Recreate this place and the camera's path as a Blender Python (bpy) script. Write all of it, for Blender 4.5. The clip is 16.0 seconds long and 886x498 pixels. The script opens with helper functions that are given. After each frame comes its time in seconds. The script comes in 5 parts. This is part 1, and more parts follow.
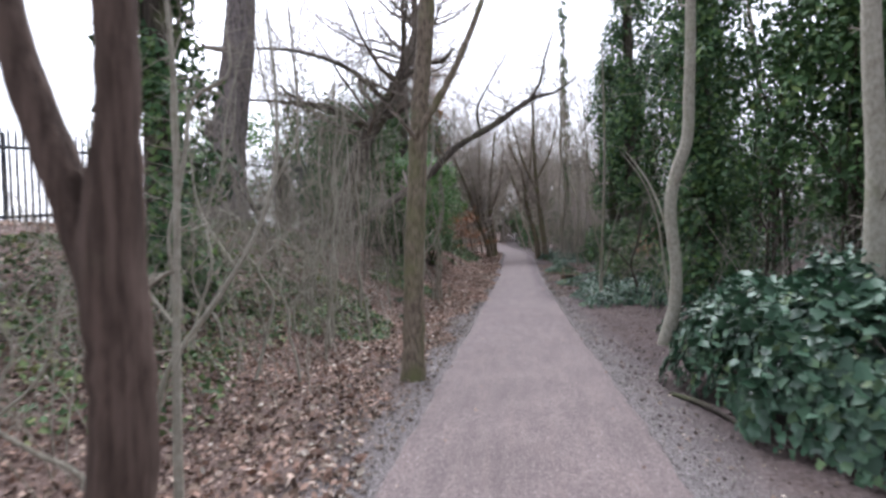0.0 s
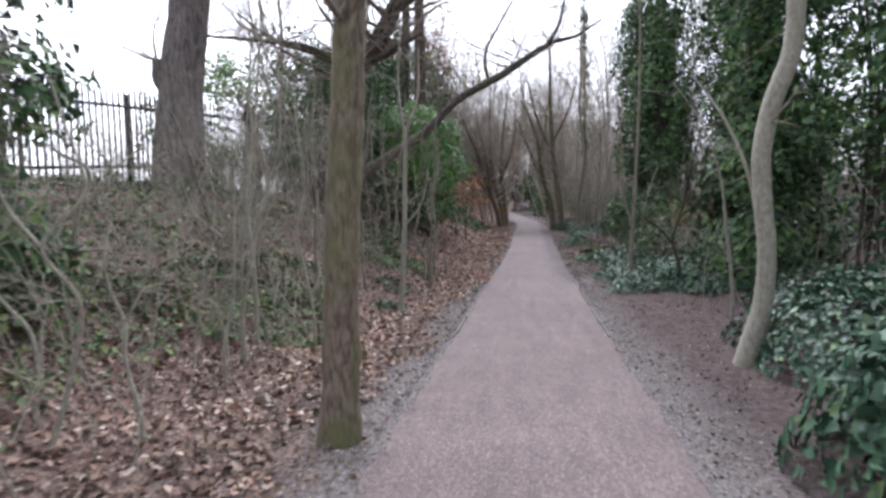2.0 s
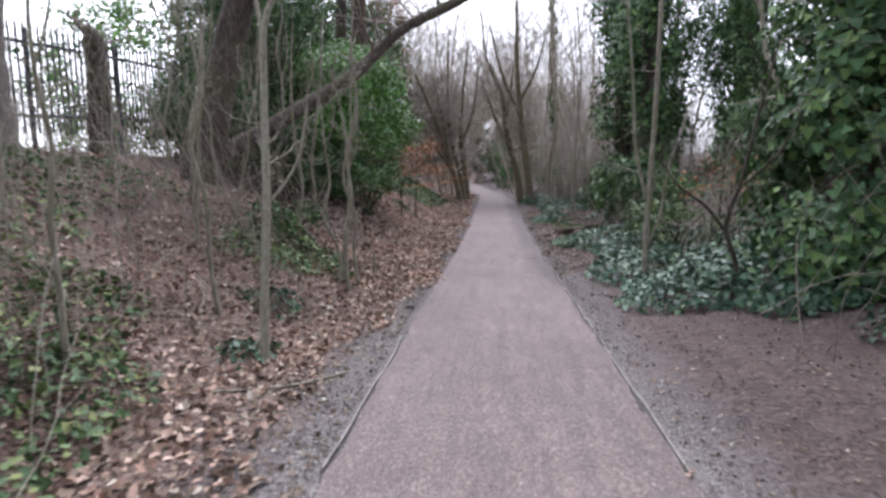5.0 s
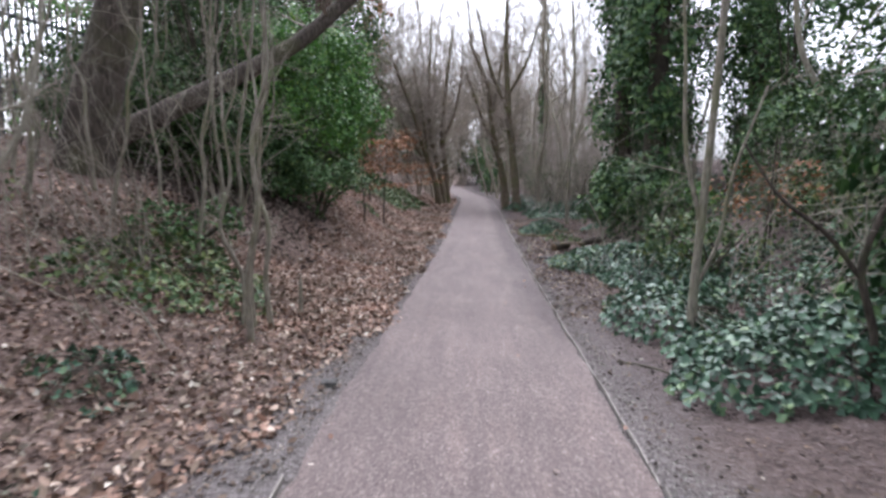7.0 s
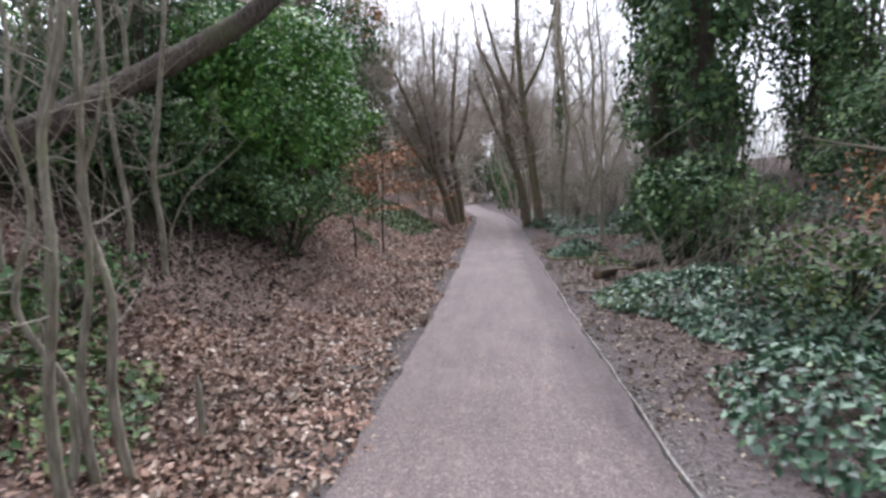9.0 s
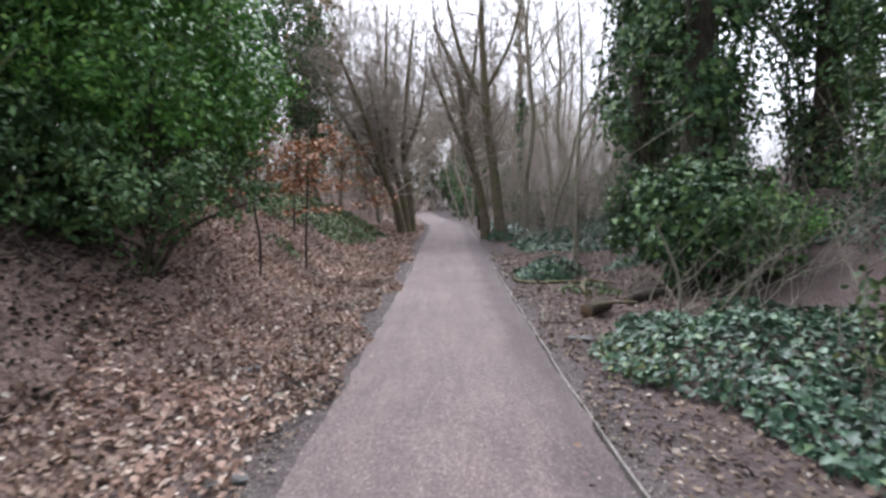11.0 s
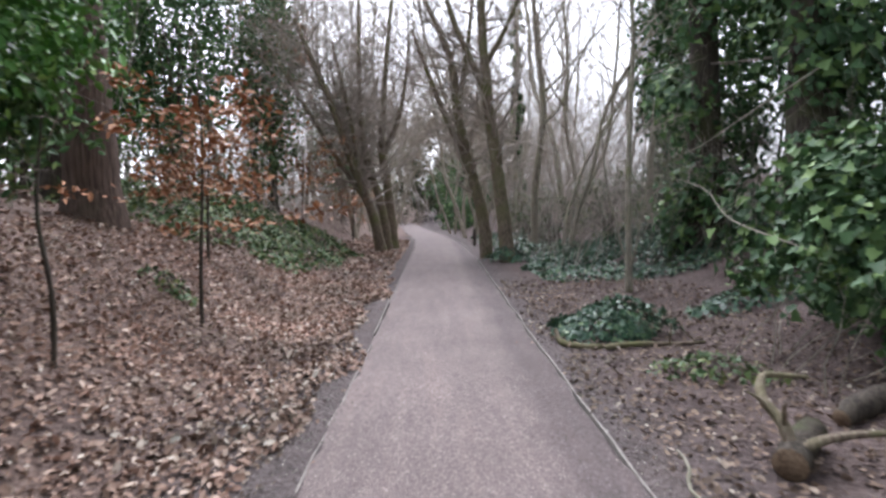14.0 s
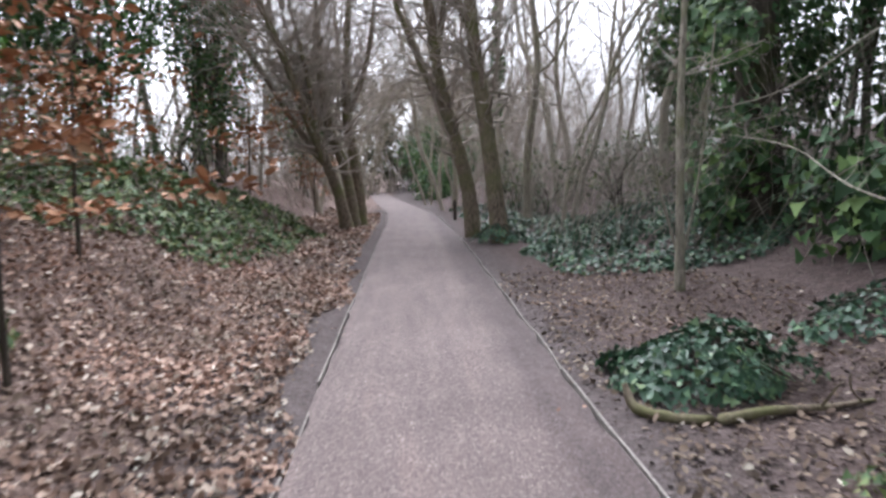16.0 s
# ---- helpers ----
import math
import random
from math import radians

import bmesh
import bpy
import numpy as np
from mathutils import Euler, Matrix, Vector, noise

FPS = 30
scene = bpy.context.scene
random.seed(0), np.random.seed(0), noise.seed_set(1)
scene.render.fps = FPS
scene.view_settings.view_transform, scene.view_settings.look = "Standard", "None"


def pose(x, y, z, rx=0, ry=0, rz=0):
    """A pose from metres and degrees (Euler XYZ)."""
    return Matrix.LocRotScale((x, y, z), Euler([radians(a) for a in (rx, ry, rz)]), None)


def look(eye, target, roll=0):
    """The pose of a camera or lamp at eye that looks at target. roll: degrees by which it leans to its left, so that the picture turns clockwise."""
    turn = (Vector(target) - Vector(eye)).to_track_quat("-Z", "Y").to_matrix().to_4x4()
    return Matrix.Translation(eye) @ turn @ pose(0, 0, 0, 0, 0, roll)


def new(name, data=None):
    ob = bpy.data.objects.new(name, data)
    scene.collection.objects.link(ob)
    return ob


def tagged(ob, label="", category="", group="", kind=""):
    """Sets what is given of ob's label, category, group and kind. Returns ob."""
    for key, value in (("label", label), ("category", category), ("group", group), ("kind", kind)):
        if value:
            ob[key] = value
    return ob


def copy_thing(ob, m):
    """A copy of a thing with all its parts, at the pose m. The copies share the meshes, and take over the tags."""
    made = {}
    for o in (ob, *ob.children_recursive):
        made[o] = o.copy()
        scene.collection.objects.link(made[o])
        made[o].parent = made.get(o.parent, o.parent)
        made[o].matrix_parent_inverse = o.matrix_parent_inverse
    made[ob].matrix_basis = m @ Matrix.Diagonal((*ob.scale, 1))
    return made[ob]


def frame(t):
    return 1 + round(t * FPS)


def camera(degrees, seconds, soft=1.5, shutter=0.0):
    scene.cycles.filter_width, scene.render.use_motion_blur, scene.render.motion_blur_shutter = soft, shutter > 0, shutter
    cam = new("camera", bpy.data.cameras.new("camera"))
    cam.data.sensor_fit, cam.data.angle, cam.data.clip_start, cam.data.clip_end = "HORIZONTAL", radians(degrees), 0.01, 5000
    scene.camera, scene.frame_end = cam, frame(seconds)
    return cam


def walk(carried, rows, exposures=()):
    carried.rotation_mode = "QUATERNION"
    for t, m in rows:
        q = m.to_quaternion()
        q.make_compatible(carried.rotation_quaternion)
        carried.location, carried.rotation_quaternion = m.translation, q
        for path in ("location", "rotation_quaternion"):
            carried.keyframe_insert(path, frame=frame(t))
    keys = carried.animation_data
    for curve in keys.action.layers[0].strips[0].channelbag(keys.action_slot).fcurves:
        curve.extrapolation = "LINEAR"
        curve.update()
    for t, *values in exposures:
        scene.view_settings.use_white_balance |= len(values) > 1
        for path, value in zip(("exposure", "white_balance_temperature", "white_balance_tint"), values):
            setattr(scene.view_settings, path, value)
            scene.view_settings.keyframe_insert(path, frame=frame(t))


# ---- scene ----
cam = camera(70.6, 16.0, soft=2.8, shutter=0.5)
METRES, EYE, TILT, LEAN, TURN = 24.6, 1.5, 0.0, 0.0, 6.7
ROWS = [
    (0.0, 0.0, 0.0, 0.0, -0.05, -1.3, 1.98),
    (0.5, 0.0047, 0.0324, -0.0005, -0.09, -0.66, 2.94),
    (1.0, 0.0096, 0.0626, -0.0013, -0.26, -3.73, 2.55),
    (1.5, 0.0139, 0.0953, -0.0025, 1.14, -5.15, 1.98),
    (2.0, 0.0175, 0.1254, -0.0032, 1.21, -4.15, 1.44),
    (2.5, 0.0184, 0.1581, -0.0039, 1.77, -4.81, 1.89),
    (3.0, 0.0223, 0.1891, -0.0042, 1.07, -3.32, 2.85),
    (3.5, 0.0244, 0.2221, -0.0041, -1.34, -1.99, 2.19),
    (4.0, 0.0295, 0.2561, -0.0063, -2.34, -5.77, 1.96),
    (6.5, 0.0497, 0.4065, -0.0094, -1.77, -7.06, 0.71),
    (7.0, 0.0544, 0.4402, -0.0105, -3.58, -6.62, -0.2),
    (7.5, 0.0563, 0.4691, -0.011, -2.21, -6.71, 1.7),
    (8.0, 0.0628, 0.5023, -0.011, -3.36, -4.45, 3.11),
    (10.5, 0.0783, 0.6529, -0.0164, 0.09, -5.54, 2.9),
    (11.0, 0.0833, 0.6871, -0.0168, -6.2, -4.28, 1.0),
    (11.5, 0.0847, 0.7176, -0.0179, -5.63, -8.56, 2.29),
    (12.0, 0.09, 0.7514, -0.0175, -6.5, -6.39, 1.59),
    (12.5, 0.0926, 0.7799, -0.0188, -4.23, -7.29, 0.6),
    (13.0, 0.0974, 0.8128, -0.0197, -4.47, -6.85, 1.41),
    (13.5, 0.0979, 0.8437, -0.0195, -4.26, -7.4, 1.98),
    (14.0, 0.102, 0.8769, -0.0187, -7.42, -3.25, 1.68),
    (14.5, 0.1039, 0.9054, -0.0195, -7.18, -5.09, 2.03),
    (15.0, 0.1081, 0.9361, -0.019, -10.28, -5.52, 1.27),
    (15.5, 0.1097, 0.9636, -0.0191, -8.46, -6.14, 0.84),
    (16.0, 0.1138, 0.9916, -0.0174, -9.89, -6.17, 2.27),
]
BASE = pose(0, 0, EYE, TILT, LEAN, TURN)
walk(cam, [(t, BASE @ pose(METRES * x, METRES * y, METRES * z, 90 + pitch, roll, yaw)) for t, x, y, z, yaw, pitch, roll in ROWS],
     exposures=[(0.0, 1.24, 5820, 15), (4.0, 1.4, 5820, 15), (7.0, 1.52, 5850, 15), (12.0, 1.58, 5880, 14), (16.0, 1.7, 5900, 14)])

# ---- light: an overcast late-winter sky ----
world = bpy.data.worlds.new("overcast_sky")
world.use_nodes = True
scene.world = world
wn, wl = world.node_tree.nodes, world.node_tree.links
sky = wn.new("ShaderNodeTexSky")
sky.sky_type, sky.sun_disc = "NISHITA", False
sky.sun_elevation, sky.sun_rotation = radians(52), radians(-25)
sky.air_density, sky.dust_density = 1.0, 4.0
grey = wn.new("ShaderNodeHueSaturation")
grey.inputs["Saturation"].default_value = 0.12
wl.new(sky.outputs[0], grey.inputs["Color"])
wl.new(grey.outputs[0], wn["Background"].inputs["Color"])
wn["Background"].inputs["Strength"].default_value = 0.15
sun = new("sun", bpy.data.lights.new("sun", "SUN"))
sun.data.energy, sun.data.angle, sun.data.color = 1.4, radians(40), (1, 0.96, 0.92)
sun.matrix_world = look((0, 0, 0), (-0.26, -0.56, -0.79))

# ---- materials ----


def material(name, rough=0.8, spec=0.3):
    m = bpy.data.materials.new(name)
    m.use_nodes = True
    n, l = m.node_tree.nodes, m.node_tree.links
    b = n["Principled BSDF"]
    b.inputs["Roughness"].default_value = rough
    b.inputs["Specular IOR Level"].default_value = spec
    return m, n, l, b


def ramp(n, stops):
    r = n.new("ShaderNodeValToRGB")
    e = r.color_ramp.elements
    while len(e) < len(stops):
        e.new(0.5)
    for el, (p, c) in zip(e, stops):
        el.position, el.color = p, (*c, 1)
    return r


def tex(n, l, kind, scale, coord, detail=4.0, rough=0.6):
    t = n.new(kind)
    t.inputs["Scale"].default_value = scale
    if kind == "ShaderNodeTexNoise":
        t.inputs["Detail"].default_value, t.inputs["Roughness"].default_value = detail, rough
    l.new(coord, t.inputs["Vector"])
    return t


def mixed(n, l, fac, a, b, mode="MIX"):
    m = n.new("ShaderNodeMix")
    m.data_type, m.blend_type = "RGBA", mode
    for sock, v in ((m.inputs[0], fac), (m.inputs[6], a), (m.inputs[7], b)):
        if isinstance(v, (int, float)):
            sock.default_value = v
        elif isinstance(v, tuple):
            sock.default_value = (*v, 1)
        else:
            l.new(v, sock)
    return m.outputs[2]


def bumped(n, l, b, height, strength, dist):
    u = n.new("ShaderNodeBump")
    u.inputs["Strength"].default_value, u.inputs["Distance"].default_value = strength, dist
    l.new(height, u.inputs["Height"])
    l.new(u.outputs[0], b.inputs["Normal"])


def bark(name, dark, light, moss=None, moss_amount=0.5, scale=1.0, stretch=0.12, depth=0.02):
    m, n, l, b = material(name, 0.9, 0.2)
    c = n.new("ShaderNodeTexCoord").outputs["Object"]
    mp = n.new("ShaderNodeMapping")
    mp.inputs["Scale"].default_value = (1, 1, stretch)
    l.new(c, mp.inputs[0])
    grain = tex(n, l, "ShaderNodeTexNoise", 38 * scale, mp.outputs[0], 5)
    blot = tex(n, l, "ShaderNodeTexNoise", 4 * scale, c, 3)
    r = ramp(n, [(0.35, dark), (0.68, light)])
    l.new(grain.outputs[0], r.inputs[0])
    col = mixed(n, l, blot.outputs[0], r.outputs[0], tuple(v * 0.75 for v in light), "MULTIPLY")
    col = mixed(n, l, 0.45, r.outputs[0], col)
    if moss:
        mr = ramp(n, [(0.62 - 0.25 * moss_amount, (0, 0, 0)), (0.8 - 0.2 * moss_amount, (1, 1, 1))])
        mn = tex(n, l, "ShaderNodeTexNoise", 2.3 * scale, c, 6)
        l.new(mn.outputs[0], mr.inputs[0])
        col = mixed(n, l, mr.outputs[0], col, moss)
    l.new(col, b.inputs["Base Color"])
    bumped(n, l, b, grain.outputs[0], 0.8, depth)
    return m


def foliage(name, stops, rough=0.45, spec=0.4):
    """Leaves: each one its own shade, with broad drifts of tone."""
    m, n, l, b = material(name, rough, spec)
    g = n.new("ShaderNodeNewGeometry")
    r = ramp(n, stops)
    l.new(g.outputs["Random Per Island"], r.inputs[0])
    c = n.new("ShaderNodeTexCoord").outputs["Object"]
    drift = tex(n, l, "ShaderNodeTexNoise", 0.9, c, 3)
    dr = ramp(n, [(0.3, (0.55, 0.6, 0.55)), (0.7, (1.15, 1.1, 1.0))])
    l.new(drift.outputs[0], dr.inputs[0])
    col = mixed(n, l, 1.0, r.outputs[0], dr.outputs[0], "MULTIPLY")
    l.new(col, b.inputs["Base Color"])
    vein = tex(n, l, "ShaderNodeTexNoise", 60, c, 2)
    bumped(n, l, b, vein.outputs[0], 0.3, 0.004)
    return m


def ground_material():
    m, n, l, b = material("woodland_soil", 0.95, 0.15)
    c = n.new("ShaderNodeTexCoord").outputs["Object"]
    big = tex(n, l, "ShaderNodeTexNoise", 0.8, c, 5)
    mid = tex(n, l, "ShaderNodeTexNoise", 9, c, 6, 0.7)
    chip = tex(n, l, "ShaderNodeTexVoronoi", 26, c)
    grit = tex(n, l, "ShaderNodeTexVoronoi", 120, c)
    soil = ramp(n, [(0.3, (0.035, 0.026, 0.025)), (0.5, (0.072, 0.055, 0.053)), (0.64, (0.105, 0.083, 0.08)), (0.8, (0.19, 0.162, 0.155))])
    l.new(mid.outputs[0], soil.inputs[0])
    litter = ramp(n, [(0.0, (0.09, 0.06, 0.048)), (0.45, (0.19, 0.13, 0.105)), (0.8, (0.3, 0.22, 0.185)), (1.0, (0.42, 0.35, 0.31))])
    l.new(chip.outputs["Color"], litter.inputs[0])
    # bare trodden gravel and mud by the path, leaf mould further out
    sep = n.new("ShaderNodeSeparateXYZ")
    l.new(c, sep.inputs[0])
    ab = n.new("ShaderNodeMath")
    ab.operation = "ABSOLUTE"
    l.new(sep.outputs[0], ab.inputs[0])
    ad = n.new("ShaderNodeMath")
    ad.operation = "MULTIPLY_ADD"
    ad.inputs[1].default_value = 1.0
    l.new(big.outputs[0], ad.inputs[1])
    l.new(ab.outputs[0], ad.inputs[0])
    ad.inputs[2].default_value = -0.05
    fr = ramp(n, [(0.55, (0, 0, 0)), (0.95, (1, 1, 1))])
    l.new(ad.outputs[0], fr.inputs[0])
    # leaf mould lies on the bank side, trodden earth on the other
    side = n.new("ShaderNodeMapRange")
    side.inputs[1].default_value, side.inputs[2].default_value, side.inputs[3].default_value, side.inputs[4].default_value = -0.5, 0.8, 1.0, 0.25
    l.new(sep.outputs[0], side.inputs[0])
    both = n.new("ShaderNodeMath")
    both.operation = "MULTIPLY"
    l.new(fr.outputs[0], both.inputs[0])
    l.new(side.outputs[0], both.inputs[1])
    gr = ramp(n, [(0.0, (0.09, 0.078, 0.075)), (0.5, (0.17, 0.152, 0.147)), (1.0, (0.36, 0.335, 0.33))])
    l.new(grit.outputs["Color"], gr.inputs[0])
    rim = ramp(n, [(0.27, (0.8, 0.8, 0.8)), (0.42, (0.06, 0.06, 0.06))])
    sc = n.new("ShaderNodeMath")
    sc.operation = "MULTIPLY_ADD"
    l.new(ab.outputs[0], sc.inputs[0])
    sc.inputs[1].default_value, sc.inputs[2].default_value = 0.25, 0.0
    l.new(sc.outputs[0], rim.inputs[0])
    fade = n.new("ShaderNodeMapRange")
    fade.inputs[1].default_value, fade.inputs[2].default_value, fade.inputs[3].default_value, fade.inputs[4].default_value = 13.0, 21.0, 1.0, 0.3
    l.new(sep.outputs[1], fade.inputs[0])
    strip = n.new("ShaderNodeMath")
    strip.operation = "MULTIPLY"
    l.new(rim.outputs[0], strip.inputs[0])
    l.new(fade.outputs[0], strip.inputs[1])
    verge = mixed(n, l, strip.outputs[0], soil.outputs[0], gr.outputs[0])
    mould = mixed(n, l, 0.6, soil.outputs[0], litter.outputs[0])
    l.new(mixed(n, l, both.outputs[0], verge, mould), b.inputs["Base Color"])
    h = mixed(n, l, 0.5, mid.outputs[0], chip.outputs["Distance"])
    bumped(n, l, b, h, 1.0, 0.05)
    return m


def path_material():
    m, n, l, b = material("bound_gravel", 0.85, 0.3)
    c = n.new("ShaderNodeTexCoord").outputs["Object"]
    stone = tex(n, l, "ShaderNodeTexVoronoi", 95, c)
    fleck = tex(n, l, "ShaderNodeTexNoise", 34, c, 4, 0.75)
    wear = tex(n, l, "ShaderNodeTexNoise", 1.3, c, 5)
    damp = tex(n, l, "ShaderNodeTexNoise", 0.55, c, 4)
    r = ramp(n, [(0.0, (0.092, 0.075, 0.07)), (0.45, (0.142, 0.118, 0.113)), (0.8, (0.182, 0.154, 0.149)), (1.0, (0.36, 0.325, 0.315))])
    l.new(stone.outputs["Color"], r.inputs[0])
    fr = ramp(n, [(0.3, (0.62, 0.6, 0.6)), (0.7, (1.3, 1.27, 1.27))])
    l.new(fleck.outputs[0], fr.inputs[0])
    col = mixed(n, l, 1.0, r.outputs[0], fr.outputs[0], "MULTIPLY")
    wr = ramp(n, [(0.3, (0.86, 0.85, 0.85)), (0.7, (1.1, 1.09, 1.09))])
    l.new(wear.outputs[0], wr.inputs[0])
    col = mixed(n, l, 1.0, col, wr.outputs[0], "MULTIPLY")
    # faint lengthwise tread and pinkish blotches
    lay = n.new("ShaderNodeMapping")
    lay.inputs["Scale"].default_value = (1, 0.1, 1)
    l.new(c, lay.inputs[0])
    tread = tex(n, l, "ShaderNodeTexNoise", 7, lay.outputs[0], 4, 0.65)
    tr = ramp(n, [(0.3, (0.84, 0.82, 0.82)), (0.5, (1.0, 0.98, 0.97)), (0.72, (1.17, 1.12, 1.09))])
    l.new(tread.outputs[0], tr.inputs[0])
    col = mixed(n, l, 1.0, col, tr.outputs[0], "MULTIPLY")
    # damp stains that lie along the far edge
    sep = n.new("ShaderNodeSeparateXYZ")
    l.new(c, sep.inputs[0])
    xr = n.new("ShaderNodeMapRange")
    xr.inputs[1].default_value, xr.inputs[2].default_value = 0.35, 0.95
    l.new(sep.outputs[0], xr.inputs[0])
    yr = n.new("ShaderNodeMapRange")
    yr.inputs[1].default_value, yr.inputs[2].default_value = 15.0, 19.0
    l.new(sep.outputs[1], yr.inputs[0])
    mu = n.new("ShaderNodeMath")
    mu.operation = "MULTIPLY"
    l.new(xr.outputs[0], mu.inputs[0])
    l.new(yr.outputs[0], mu.inputs[1])
    m2 = n.new("ShaderNodeMath")
    m2.operation = "MULTIPLY"
    l.new(mu.outputs[0], m2.inputs[0])
    l.new(damp.outputs[0], m2.inputs[1])
    dr = ramp(n, [(0.14, (0, 0, 0)), (0.36, (0.85, 0.85, 0.85))])
    l.new(m2.outputs[0], dr.inputs[0])
    col = mixed(n, l, dr.outputs[0], col, (0.56, 0.55, 0.57), "MULTIPLY")
    l.new(col, b.inputs["Base Color"])
    bumped(n, l, b, stone.outputs["Distance"], 0.5, 0.006)
    return m


SOIL, PATH = ground_material(), path_material()
BARK_BROWN = bark("brown_bark", (0.106, 0.0825, 0.0625), (0.325, 0.269, 0.206), (0.144, 0.144, 0.0688), 0.7, 0.8, 0.32, 0.012)
BARK_OLD = bark("old_dark_bark", (0.055, 0.046, 0.04), (0.17, 0.142, 0.12), (0.1, 0.1, 0.055), 0.5, 0.6, 0.3, 0.03)
BARK_RED = bark("red_brown_bark", (0.06, 0.042, 0.033), (0.17, 0.122, 0.1), (0.1, 0.085, 0.06), 0.2, 0.7, 0.1, 0.03)
BARK_PALE = bark("pale_smooth_bark", (0.27, 0.25, 0.2), (0.44, 0.42, 0.35), (0.2, 0.21, 0.12), 0.3, 0.8, 0.6, 0.006)
BARK_GREY = bark("grey_green_bark", (0.168, 0.151, 0.123), (0.403, 0.37, 0.302), (0.168, 0.174, 0.0896), 0.6, 0.8, 0.25, 0.01)
BARK_DARK = bark("dark_wet_bark", (0.035, 0.03, 0.025), (0.12, 0.1, 0.08), (0.07, 0.08, 0.035), 0.5)
BARK_PINE = bark("fissured_grey_bark", (0.1, 0.088, 0.085), (0.32, 0.28, 0.27), (0.16, 0.15, 0.13), 0.3, 0.45, 0.2, 0.05)
# far bark and twigs: the haze of distance is put in as paler colour
BARK_FAR_HAZED = bark("far_hazed_olive_bark", (0.204, 0.18, 0.144), (0.456, 0.414, 0.342), (0.288, 0.276, 0.18), 0.5, 0.6, 0.2, 0.01)
TWIG_FAR_HAZED = bark("far_hazed_twig_bark", (0.276, 0.234, 0.204), (0.54, 0.48, 0.426), None, 0, 1, 0.4, 0.004)
TWIG = bark("twig_bark", (0.196, 0.167, 0.14), (0.425, 0.374, 0.322), None, 0, 1, 0.4, 0.004)
TWIG_PALE = bark("pale_twig_bark", (0.24, 0.215, 0.175), (0.44, 0.41, 0.34), None, 0, 1, 0.4, 0.004)
CUT = bark("cut_wood", (0.13, 0.09, 0.06), (0.3, 0.22, 0.15), None, 0, 1, 1, 0.006)
IVY = foliage("ivy_leaf", [(0.0, (0.024, 0.058, 0.036)), (0.5, (0.052, 0.118, 0.074)), (0.85, (0.088, 0.172, 0.104)), (1.0, (0.155, 0.235, 0.105))], 0.45, 0.4)
IVY_DARK = foliage("climbing_ivy_leaf", [(0.0, (0.0325, 0.0689, 0.0325)), (0.6, (0.0689, 0.143, 0.0585)), (1.0, (0.163, 0.252, 0.0806))], 0.6, 0.25)
HOLLY = foliage("evergreen_leaf", [(0.0, (0.0468, 0.133, 0.0312)), (0.5, (0.102, 0.265, 0.0504)), (0.9, (0.172, 0.366, 0.0696)), (1.0, (0.296, 0.468, 0.109))], 0.42, 0.4)
EVERGREEN = foliage("dark_evergreen_leaf", [(0.0, (0.0345, 0.0701, 0.031)), (0.55, (0.0701, 0.143, 0.0563)), (0.9, (0.116, 0.202, 0.0747)), (1.0, (0.186, 0.256, 0.0931))], 0.62, 0.22)
# evergreen far off, its veil of air mixed into a washed-out olive
DISTANT_HAZED = foliage("distant_hazed_olive_leaf", [(0.0, (0.08, 0.088, 0.058)), (0.6, (0.14, 0.145, 0.098)), (1.0, (0.22, 0.215, 0.15))], 0.7, 0.2)
BRAMBLE = foliage("bramble_leaf", [(0.0, (0.0438, 0.0813, 0.035)), (0.6, (0.0938, 0.163, 0.0625)), (1.0, (0.213, 0.237, 0.0875))], 0.6, 0.3)
LITTER = foliage("dead_leaf", [(0.0, (0.14, 0.082, 0.064)), (0.35, (0.29, 0.185, 0.152)), (0.75, (0.42, 0.295, 0.252)), (0.95, (0.55, 0.44, 0.39)), (1.0, (0.7, 0.64, 0.6))], 0.75, 0.25)
LITTER_TRODDEN = foliage("trodden_dead_leaf", [(0.0, (0.08, 0.056, 0.046)), (0.5, (0.17, 0.122, 0.1)), (0.9, (0.28, 0.215, 0.18)), (1.0, (0.5, 0.45, 0.41))], 0.8, 0.2)
RUST = foliage("withered_beech_leaf", [(0.0, (0.2, 0.085, 0.045)), (0.6, (0.37, 0.17, 0.09)), (1.0, (0.5, 0.29, 0.18))], 0.7, 0.25)
# dark verge earth; in the hollow its black also stands in for shade
SOIL_AND_SHADE = foliage("dark_soil_and_shade", [(0.0, (0.045, 0.036, 0.034)), (0.6, (0.08, 0.064, 0.06)), (1.0, (0.14, 0.115, 0.105))], 0.9, 0.2)
GRIT = foliage("grey_chips", [(0.0, (0.1, 0.086, 0.082)), (0.6, (0.2, 0.178, 0.172)), (1.0, (0.46, 0.43, 0.42))], 0.85, 0.25)
STEEL = bark("weathered_steel", (0.05, 0.055, 0.065), (0.1, 0.11, 0.13), None, 0, 0.6, 1, 0.002)
BOARD = bark("weathered_edging_timber", (0.22, 0.2, 0.18), (0.4, 0.37, 0.345), (0.13, 0.12, 0.105), 0.4, 1, 1, 0.004)
STONE = bark("grey_stone", (0.08, 0.078, 0.076), (0.18, 0.175, 0.17), (0.12, 0.125, 0.09), 0.3, 0.6, 1, 0.01)

# ---- shape helpers ----


